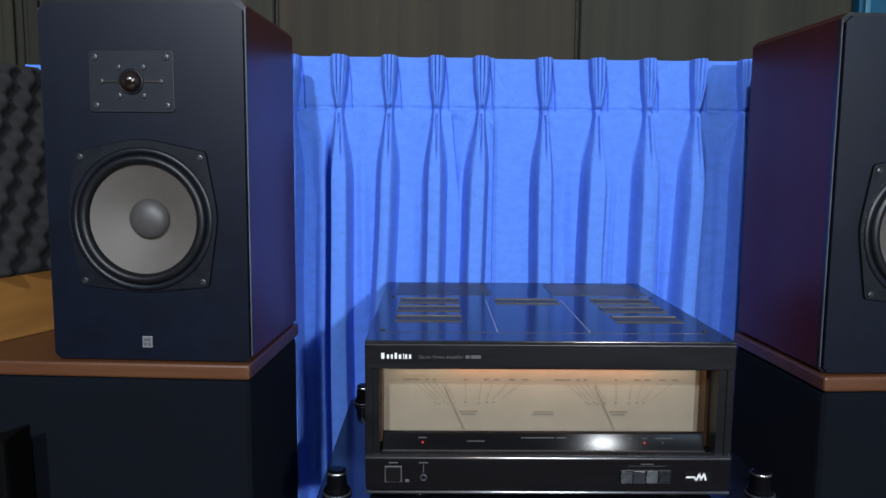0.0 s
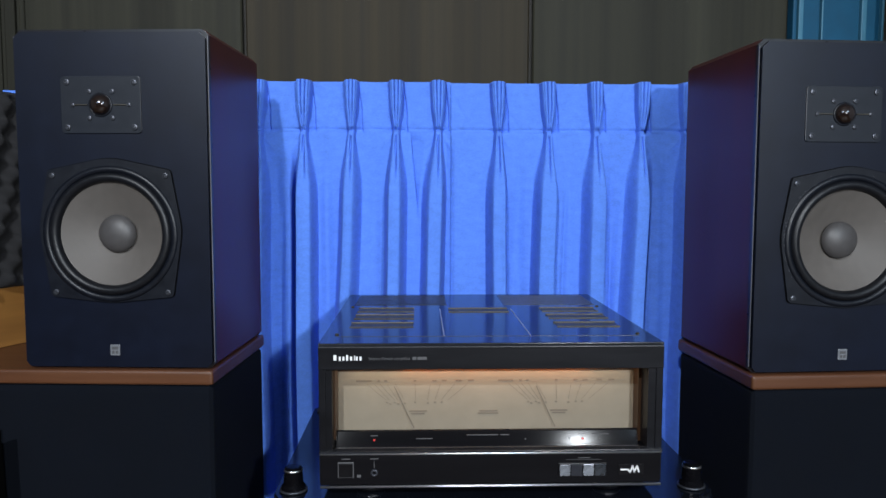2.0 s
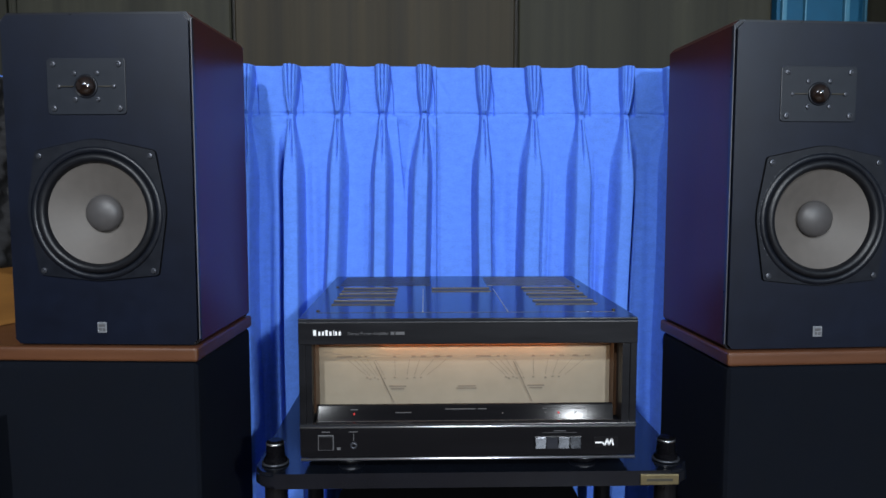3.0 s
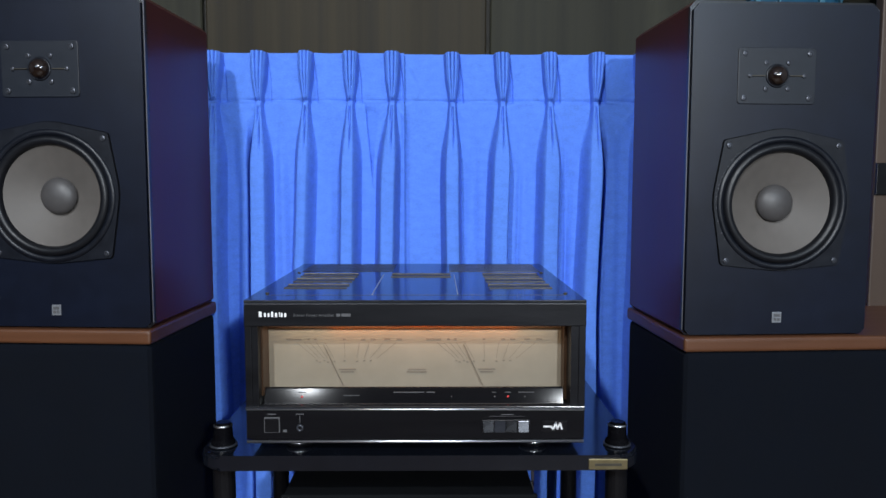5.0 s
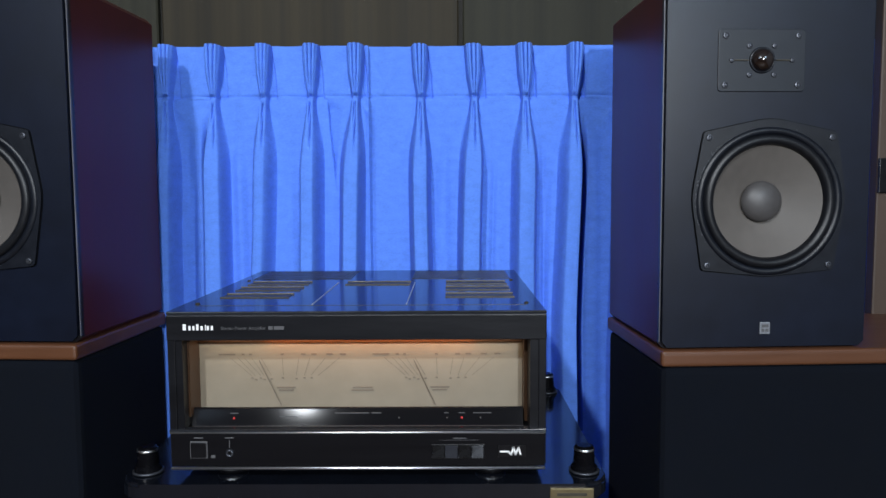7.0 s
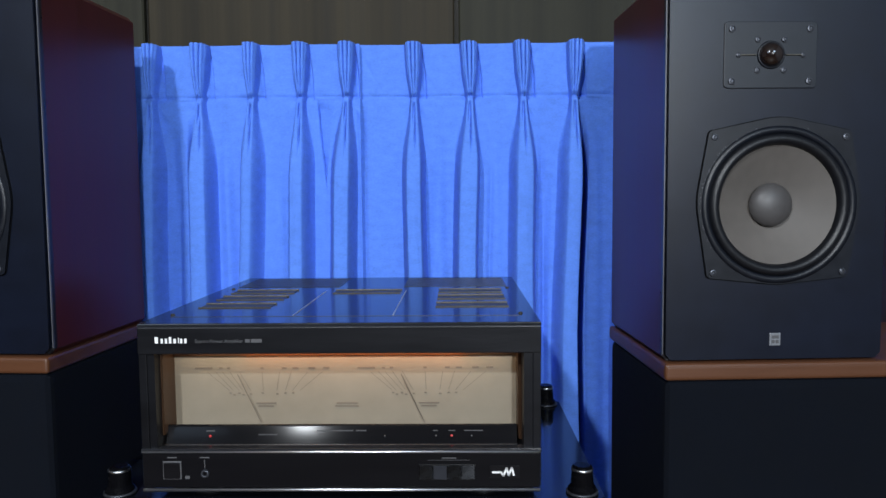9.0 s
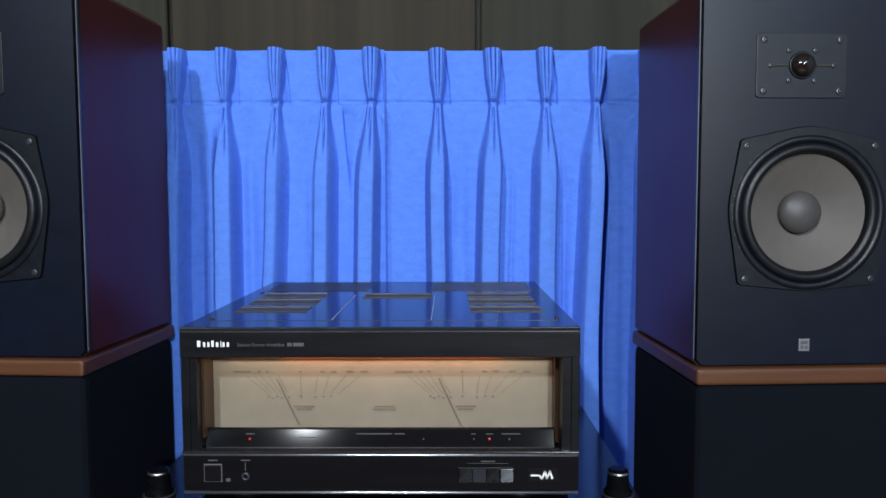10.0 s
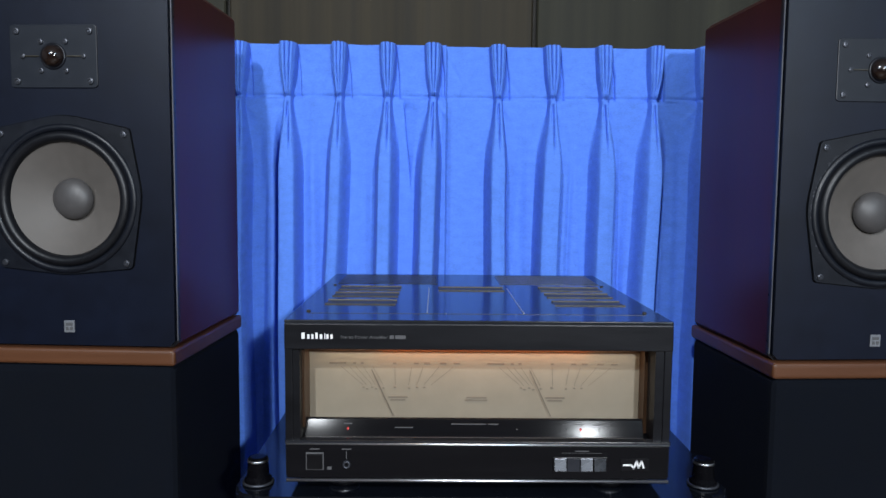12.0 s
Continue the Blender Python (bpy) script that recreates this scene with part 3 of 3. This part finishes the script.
# tall board behind the stand on the other side, and a dark case against the first stand
tall = thing("tall_wooden_board", "tall dull-brown wooden board with a black band, standing on the floor", "board")
part("plank", box_bm(0.828, 1.25, 0.392, 0.416, 0.0, 1.80, bevel=0.003), TALL_WOOD, tall)
part("band", box_bm(0.8285, 1.249, 0.386, 0.3915, 0.945, 1.003, bevel=0.001), BLACK_PLASTIC, tall, "black band across the board")
case = thing("black_case", "black slope-topped case standing on the floor against the stand", "case")
part("shell", prism([(-0.96, 0.0), (-0.668, 0.0), (-0.684, 0.672), (-0.745, 0.652), (-0.96, 0.615)], 0.035, 0.095, bevel=0.006), CASE_BLACK, case)


# ---- rack ----
rack = thing("audio_rack", "black gloss audio rack with chrome-ringed post caps", "audio rack")
SH_Z = 0.6080


def shelf(z, name, label=""):
    bm = prism(rounded(-0.287, 0.299, -0.014, 0.430, 0.030), z - 0.0205, z, axis="z")
    bmesh.ops.bevel(bm, geom=[e for e in bm.edges if abs(e.verts[0].co.z - e.verts[1].co.z) < 1e-6], offset=0.004, segments=3, affect="EDGES")
    return part(name, bm, SHELF, rack, label)


shelf(SH_Z, "top_shelf", "black gloss shelf with rounded corners and bright edge")
part("bright_edge", rod((-0.257, -0.0130, SH_Z - 0.0012), (0.269, -0.0130, SH_Z - 0.0012), 0.0010, 12), CHROME, rack, "thin bright front edge")
shelf(0.345, "lower_shelf")
shelf(0.085, "lower_shelf")
for x in (-0.263, 0.275):
    for y in (0.026, 0.385):
        part("post", rod((x, y, 0.0), (x, y, SH_Z - 0.001), 0.015, 20), BLACK_PLASTIC, rack)
        cap = part("post_cap", lathe([(0.0, 0.0330), (0.0090, 0.0330), (0.0112, 0.0318), (0.0118, 0.0290), (0.0132, 0.0100), (0.0160, 0.0070), (0.0170, 0.0), (0.0, 0.0)], 28, "z"), CAP_BLACK, rack, "tapered black post cap", smooth=False, m=pose(x, y, SH_Z))
        part("chrome_ring", lathe([(0.0116, 0.0270), (0.0127, 0.0275), (0.0125, 0.0296), (0.0114, 0.0302)], 28, "z"), STEEL, cap, "chrome ring", smooth=True)
        part("chrome_foot_ring", lathe([(0.0168, 0.0010), (0.0186, 0.0012), (0.0184, 0.0030), (0.0162, 0.0036)], 28, "z"), DULL_STEEL, cap, "chrome ring", smooth=True)
for x in (0.178, 0.196):
    part("rear_rod", rod((x, 0.30, 0.345), (x, 0.30, SH_Z - 0.0206), 0.003), STEEL, rack, "thin chrome rod")
plate = part("maker_plate", box_bm(0.228, 0.279, -0.0170, -0.0135, SH_Z - 0.0185, SH_Z - 0.0045, bevel=0.0008), BRASS, rack, "tarnished brass maker's plate")
part("plate_mark", box_bm(0.236, 0.271, -0.0176, -0.0168, SH_Z - 0.0135, SH_Z - 0.0100), SLOT_DARK, plate)
lower = thing("stereo_component", "black component in shadow on the lower rack shelf", "hi-fi component")
part("case", box_bm(-0.185, 0.165, 0.035, 0.40, 0.357, 0.535, bevel=0.004), CHARCOAL, lower)
part("front_panel", box_bm(-0.187, 0.167, 0.027, 0.0345, 0.355, 0.537, bevel=0.003), CHARCOAL, lower)
for x in (-0.15, 0.13):
    for y in (0.07, 0.36):
        part("foot", rod((x, y, 0.3455), (x, y, 0.3575), 0.016, 16), BLACK_PLASTIC, lower)


# ---- power amplifier ----
amp = thing("power_amplifier", "black stereo power amplifier with wide lit twin meters", "amplifier")
Z0, Z1, AW, AD = 0.6205, 0.812, 0.225, 0.448
# rear case, behind the meter recess
part("case", box_bm(-AW + 0.001, AW - 0.001, 0.062, AD, Z0 + 0.004, Z1 - 0.004, bevel=0.002), AMP_BLACK, amp, "black steel case")
part("side_panel", box_bm(-AW, -0.2160, 0.002, 0.0615, Z0 + 0.006, Z1 - 0.004, bevel=0.001), AMP_BLACK, amp)
part("side_panel", box_bm(0.2160, AW, 0.002, 0.0615, Z0 + 0.006, Z1 - 0.004, bevel=0.001), AMP_BLACK, amp)
lid = part("lid", box_bm(-AW, AW, 0.0005, AD + 0.001, Z1 - 0.0038, Z1, bevel=0.0012), AMP_TOP, amp, "black gloss lid with bronze vent slots")
band = part("header_band", box_bm(-AW, AW, 0.0, 0.030, 0.7775, Z1 - 0.0042, bevel=0.0012), AMP_BLACK, amp, "black header band with printed lettering")
# pale strip stands in for the glint on the lid's front edge
part("bright_edge", box_bm(-AW + 0.001, AW - 0.001, -0.0006, 0.0022, Z1 - 0.0044, Z1 - 0.0038), DULL_STEEL, amp, "thin dull-steel strip for the glint along the front edge")

# lid details
for x in (-0.061, 0.057):
    part("inlay_line", box_bm(x - 0.0007, x + 0.0007, 0.052, 0.275, Z1 - 0.001, Z1 + 0.0005), LINE_PALE, lid, "pale inlay line")
part("seam_line", box_bm(-0.205, 0.205, 0.0455, 0.0462, Z1 - 0.001, Z1 + 0.0004), DULL_STEEL, lid)
for xa, xb, rows in ((-0.194, -0.104, (0.130, 0.200, 0.266)), (0.106, 0.196, (0.130, 0.200, 0.266)), (-0.046, 0.050, (0.262,))):
    for y in rows:
        slot = part("vent_slot", box_bm(xa, xb, y - 0.016, y + 0.014, Z1 - 0.001, Z1 + 0.0006), SLOT_DARK, lid, "bronze louvred vent slot")
        part("slot_edge", box_bm(xa - 0.001, xb + 0.001, y + 0.0125, y + 0.0165, Z1 - 0.001, Z1 + 0.0022, bevel=0.0006), SLOT_GOLD, slot, "pale bronze raised lip")
        part("slot_edge", box_bm(xa - 0.001, xb + 0.001, y - 0.0180, y - 0.0160, Z1 - 0.001, Z1 + 0.0014), SLOT_DARK, slot)
for xa, xb in ((-0.205, -0.048), (0.050, 0.207)):
    grille = part("rear_grille", box_bm(xa, xb, 0.318, 0.432, Z1 - 0.001, Z1 + 0.0005), VENT_DARK, lid, "dark perforated rear vent")
    for i in range(12):
        y = 0.324 + i * 0.0093
        part("grille_bar", box_bm(xa + 0.002, xb - 0.002, y, y + 0.0030, Z1, Z1 + 0.0008), VENT_DARK, grille)
for x in (-0.207, 0.207):
    for y in (0.060, 0.30):
        part("lid_screw", lathe([(0.0, 0.0016), (0.0020, 0.0016), (0.0028, 0.0008), (0.0028, 0.0)], 14, "z"), SLOT_GOLD, lid, "dull bronze lid screw", m=pose(x, y, Z1))

# meter recess
WZ0, WZ1, PY = 0.6690, 0.7795, 0.056
recess = part("meter_recess", box_bm(-0.2160, -0.2080, 0.004, PY + 0.004, WZ0, WZ1), AMP_BLACK, amp, "dark side cheek of the meter window")
part("side_cheek", box_bm(0.2060, 0.2160, 0.004, 0.0340, WZ0, WZ1), AMP_BLACK, recess)
part("inner_cheek", box_bm(0.2020, 0.2160, 0.0341, PY + 0.004, WZ0, WZ1), BRONZE, recess, "bronze side cheek of the meter window")
part("inner_cheek", box_bm(-0.2080, -0.2055, 0.020, PY, WZ0 + 0.010, WZ1), BRONZE, recess, "bronze side cheek of the meter window")
part("top_cheek", box_bm(-0.2080, 0.2020, 0.0302, PY + 0.004, WZ1 - 0.0015, WZ1 + 0.004), BRONZE, recess, "bronze roof of the meter window")
meter = part("meter_plate", box_bm(-0.2080, 0.2018, PY, PY + 0.0040, 0.680, WZ1 - 0.0005), PLATE, amp, "cream meter plate lit from above in warm orange")
part("plate_frame", box_bm(-0.2075, 0.2015, PY - 0.004, PY - 0.0002, 0.7640, 0.7672), BRONZE, meter, "bronze lamp hood over the meter plate")


def ink_line(bm, xa, za, xb, zb, w):
    d = Vector((xb - xa, 0, zb - za))
    nrm = Vector((-d.z, 0, d.x)).normalized() * w / 2
    y = PY - 0.0006
    q = [Vector((xa, y, za)) + nrm, Vector((xa, y, za)) - nrm, Vector((xb, y, zb)) - nrm, Vector((xb, y, zb)) + nrm]
    bm.faces.new([bm.verts.new(v) for v in q])


def meter_scale(ox):
    """One dial: a row of label bars, a fan of leader lines, lower ticks, a needle and two legend bars."""
    tops = [-0.1662, -0.1564, -0.1485, -0.1392, -0.1276, -0.1006, -0.0797, -0.0657, -0.0462, -0.0285]
    ends = [-0.1401, -0.1355, -0.1285, -0.1243, -0.1150, -0.0997, -0.0834, -0.0732, -0.0648, -0.0555]
    for a, b in zip(tops, ends):
        bm = bmesh.new()
        ink_line(bm, ox + a, 0.7440, ox + b, 0.7215, 0.0006)
        part("leader_line", bm, INK_PALE, meter)
    for x, w in ((-0.1705, 0.021), (-0.1500, 0.004), (-0.1406, 0.004), (-0.1006, 0.004), (-0.0740, 0.006), (-0.0606, 0.007), (-0.0410, 0.008), (-0.0240, 0.008)):
        part("label_bar", box_bm(ox + x - w / 2, ox + x + w / 2, PY - 0.0008, PY + 0.001, 0.7475, 0.7497), INK_PALE, meter)
    for x, z in ((-0.139, 0.7175), (-0.1345, 0.7155), (-0.1285, 0.7175), (-0.1235, 0.7155), (-0.1145, 0.7165), (-0.1005, 0.7175), (-0.083, 0.7165), (-0.073, 0.7175), (-0.064, 0.7175)):
        part("tick_bar", box_bm(ox + x - 0.0014, ox + x + 0.0014, PY - 0.0008, PY + 0.001, z, z + 0.0018), INK_PALE, meter)
    bm = bmesh.new()
    ink_line(bm, ox - 0.1290, 0.7420, ox - 0.1020, 0.6840, 0.0010)
    part("needle", bm, INK, meter, "thin dark meter needle", m=pose(0, -0.004, 0))
    for z, xa, xb in ((0.7050, -0.1085, -0.0845), (0.7015, -0.1060, -0.0875)):
        part("legend_bar", box_bm(ox + xa, ox + xb, PY - 0.0008, PY + 0.001, z, z + 0.0020), INK_PALE, meter)


meter_scale(0.0)
meter_scale(0.1944)
for z, xa, xb in ((0.7050, -0.0120, 0.0130), (0.7015, -0.0140, 0.0140)):
    part("legend_bar", box_bm(xa, xb, PY - 0.0008, PY + 0.001, z, z + 0.0018), INK_PALE, meter)

# warm lamp in the roof of the meter window
part("meter_bulb", lathe([(0.0, -0.090), (0.0005, -0.060), (0.0011, -0.025), (0.0013, 0.0), (0.0011, 0.025), (0.0005, 0.060), (0.0, 0.090)], 10, "z"), BULB, meter, "warm glowing meter bulb", smooth=True, m=pose(0.010, PY - 0.0050, 0.7686, 0, 90, 0))

# tilted indicator bar under the plate, slightly domed, on a black ledge
bm = bmesh.new()
rows = []
for i in range(9):
    f = i / 8
    y, z = 0.0228 + 0.0085 * f - 0.0006 * math.sin(math.pi * f), 0.6645 + 0.0235 * f
    rows.append([bm.verts.new((x, y, z)) for x in (-0.2060, -0.1, 0.0, 0.1, 0.2000)])
rows.append([bm.verts.new((v.co.x, PY - 0.001, 0.6800)) for v in rows[-1]])
for p, q in zip(rows, rows[1:]):
    for i in range(4):
        bm.faces.new((p[i], p[i + 1], q[i + 1], q[i]))
trough = part("indicator_bar", bm, AMP_COVE, amp, "tilted black satin bar with small indicators", smooth=True)
part("ledge", box_bm(-0.2155, 0.2155, 0.0125, PY, 0.6600, 0.6655), AMP_BLACK, amp, "black ledge in the meter window")
part("bar_edge", box_bm(-0.2060, 0.2000, 0.0200, 0.0236, 0.6657, 0.6668), CHROME, trough, "thin bright edge")
sill = part("sill", box_bm(-AW, AW, -0.0010, 0.012, 0.6650, 0.6700, bevel=0.0012), AMP_TOP, amp, "glossy black sill with a bright edge")
part("sill_edge", rod((-AW + 0.001, -0.0010, 0.6662), (AW - 0.001, -0.0010, 0.6662), 0.0012, 16), CHROME, sill, "bright metal edge", smooth=True)

LOWER = part("lower_panel", box_bm(-AW + 0.0015, AW - 0.0015, 0.0005, 0.0600, Z0 + 0.0040, 0.6648, bevel=0.001), AMP_PANEL, amp, "black lower control panel")
part("bottom_trim", rod((-AW + 0.0015, -0.0010, Z0 + 0.0022), (AW - 0.0015, -0.0010, Z0 + 0.0022), 0.0020, 16), CHROME, amp, "polished bottom trim", smooth=True)
part("base_pan", box_bm(-AW + 0.004, AW - 0.004, 0.0105, AD, Z0 + 0.0002, Z0 + 0.0040), BLACK_PLASTIC, amp)

# marks on the trough
for x, w, h in ((-0.155, 0.010, 0.0012), (-0.088, 0.022, 0.0012), (-0.010, 0.042, 0.0012), (0.020, 0.012, 0.0012), (0.106, 0.006, 0.0010), (0.125, 0.008, 0.0010), (0.150, 0.022, 0.0010)):
    dz = 0.0 if abs(x + 0.088) > 0.01 else -0.004
    part("print_bar", box_bm(x - w / 2, x + w / 2, 0.0278 + dz * 0.36, 0.0320, 0.6805 + dz, 0.6805 + dz + h), GREY_PRINT, trough)
for x in (-0.155, 0.125):
    part("indicator_light", lathe([(0.0, -0.0022), (0.0011, -0.0018), (0.0016, 0.0), (0.0016, 0.003)], 12), RED_LED, trough, "glowing red indicator", m=pose(x, 0.0267, 0.6755))
for x in (0.048, 0.107, 0.148):
    part("indicator_light", lathe([(0.0, -0.0018), (0.0008, -0.0014), (0.0011, 0.0), (0.0011, 0.003)], 12), GREY_PRINT, trough, m=pose(x, 0.0267, 0.6755))

# controls of the lower panel
button = part("power_button", box_bm(-0.0105, 0.0105, -0.0012, 0.002, -0.0105, 0.0105, bevel=0.0008), GREY_PRINT, LOWER, "square power button in a thin bright frame", m=pose(-0.1905, 0.0005, 0.6450))
part("button_face", box_bm(-0.0092, 0.0092, -0.0030, 0.0, -0.0092, 0.0092, bevel=0.0010), BLACK_PLASTIC, button)
part("print_bar", box_bm(-0.196, -0.185, -0.0002, 0.001, 0.6590, 0.6602), GREY_PRINT, LOWER)
part("print_bar", box_bm(-0.176, -0.171, -0.0002, 0.001, 0.6350, 0.6385), GREY_PRINT, LOWER)
jack = part("headphone_jack", lathe([(0.0022, 0.004), (0.0022, -0.0015), (0.0030, -0.0026), (0.0044, -0.0022), (0.0050, 0.0), (0.0050, 0.001)], 24), DULL_STEEL, LOWER, "steel headphone socket", smooth=True, m=pose(-0.1535, 0.0005, 0.6410))
part("print_bar", box_bm(-0.159, -0.148, -0.0002, 0.001, 0.6590, 0.6602), GREY_PRINT, LOWER)
part("print_bar", box_bm(-0.1540, -0.1532, -0.0002, 0.001, 0.6475, 0.6570), GREY_PRINT, LOWER)
switch = part("selector_switch", box_bm(0.088, 0.152, -0.0010, 0.003, 0.6330, 0.6515, bevel=0.0006), BLACK_PLASTIC, LOWER, "row of smoked selector keys")
for i in range(4):
    x = 0.0890 + i * 0.0156
    part("key", box_bm(-0.0074, 0.0074, -0.0022, 0.0, -0.0078, 0.0078, bevel=0.0006), KEY_GREY if i == 1 else KEY_BRIGHT, switch, m=pose(x + 0.0075, 0, 0.6424, -3, 0, (1.6, -4, -0.4, 2.4)[i]))
part("print_bar", box_bm(0.114, 0.130, -0.0002, 0.001, 0.6580, 0.6591), GREY_PRINT, LOWER)
part("print_bar", box_bm(0.098, 0.145, -0.0001, 0.001, 0.6560, 0.6563), GREY_PRINT, LOWER)
sign = part("emblem", box_bm(0.168, 0.201, -0.0006, 0.002, 0.6355, 0.6495), BLACK_PLASTIC, LOWER, "black emblem with a white zigzag")
zig = [(0.1705, 0.6425), (0.1800, 0.6425), (0.1830, 0.6385), (0.1862, 0.6475), (0.1885, 0.6390), (0.1920, 0.6475), (0.1945, 0.6390)]
bm = bmesh.new()
for (xa, za), (xb, zb) in zip(zig, zig[1:]):
    d = Vector((xb - xa, 0, zb - za)).normalized()
    k = Vector((-d.z, 0, d.x)) * 0.0011
    pa, pb = Vector((xa, -0.0010, za)) - d * 0.0005, Vector((xb, -0.0010, zb)) + d * 0.0005
    bm.faces.new([bm.verts.new(v) for v in (pa + k, pa - k, pb - k, pb + k)])
part("zigzag", bm, WHITE_PRINT, sign, "white zigzag mark")

# header print: maker's mark as plain bars, then the readable line
for i, (xa, w, h) in enumerate(((0.0, 0.0052, 0.0072), (0.0056, 0.0036, 0.0052), (0.0096, 0.0034, 0.0052), (0.0134, 0.0038, 0.0072), (0.0176, 0.0040, 0.0052), (0.0220, 0.0014, 0.0066), (0.0238, 0.0036, 0.0052), (0.0278, 0.0036, 0.0052))):
    part("mark_bar", box_bm(-0.2050 + xa * 1.2, -0.2050 + xa * 1.2 + w * 0.72, -0.0004, 0.001, 0.7900, 0.7900 + h), WHITE_PRINT, band)


def lettering(text, x, z, size, parent, mat):
    cu = bpy.data.curves.new("lettering", "FONT")
    cu.body, cu.size, cu.extrude = text, size, 0.00015
    tmp = bpy.data.objects.new("lettering", cu)
    scene.collection.objects.link(tmp)
    me = bpy.data.meshes.new_from_object(tmp)
    bpy.data.objects.remove(tmp)
    me.materials.clear()
    me.materials.append(mat)
    ob = new("lettering", me)
    ob.parent = parent
    ob.matrix_basis = pose(x, -0.0004, z, 90, 0, 0)
    return ob


lettering("Stereo Power Amplifier", -0.1600, 0.7905, 0.0056, band, GREY_PRINT)
part("print_bar", box_bm(-0.1035, -0.0985, -0.0004, 0.001, 0.7905, 0.7945), GREY_PRINT, band)
part("print_bar", box_bm(-0.0970, -0.0850, -0.0004, 0.001, 0.7905, 0.7945), GREY_PRINT, band)
for x in (-0.160, 0.160):
    for y in (0.034, 0.36):
        foot = part("foot", lathe([(0.0, 0.0), (0.016, 0.0), (0.018, 0.003), (0.018, Z0 - SH_Z)], 24, "z"), BLACK_PLASTIC, amp, "round black foot", m=pose(x, y, SH_Z))
        # chrome ring added so that each black foot shows a small glint
        part("foot_glint_ring", lathe([(0.0180, 0.0050), (0.0184, 0.0052), (0.0184, 0.0066), (0.0180, 0.0068)], 24, "z"), CHROME, foot, "thin chrome ring added for a glint", smooth=True)

# the warm glow of the meter bulb
glow = bpy.data.lights.new("meter_bulb_light", "AREA")
glow.shape, glow.size, glow.size_y, glow.energy, glow.color = "RECTANGLE", 0.38, 0.010, 0.17, (1.0, 0.77, 0.55)
new("meter_bulb_light", glow).matrix_world = look((0.0, PY - 0.022, WZ1 - 0.0030), (0.0, PY - 0.002, 0.710))
amber = bpy.data.lights.new("amber_bulb_light", "AREA")
amber.shape, amber.size, amber.size_y, amber.energy, amber.color = "RECTANGLE", 0.26, 0.004, 0.030, (1.0, 0.26, 0.04)
new("amber_bulb_light", amber).matrix_world = look((0.010, PY - 0.0095, 0.7664), (0.010, PY - 0.002, 0.7560))
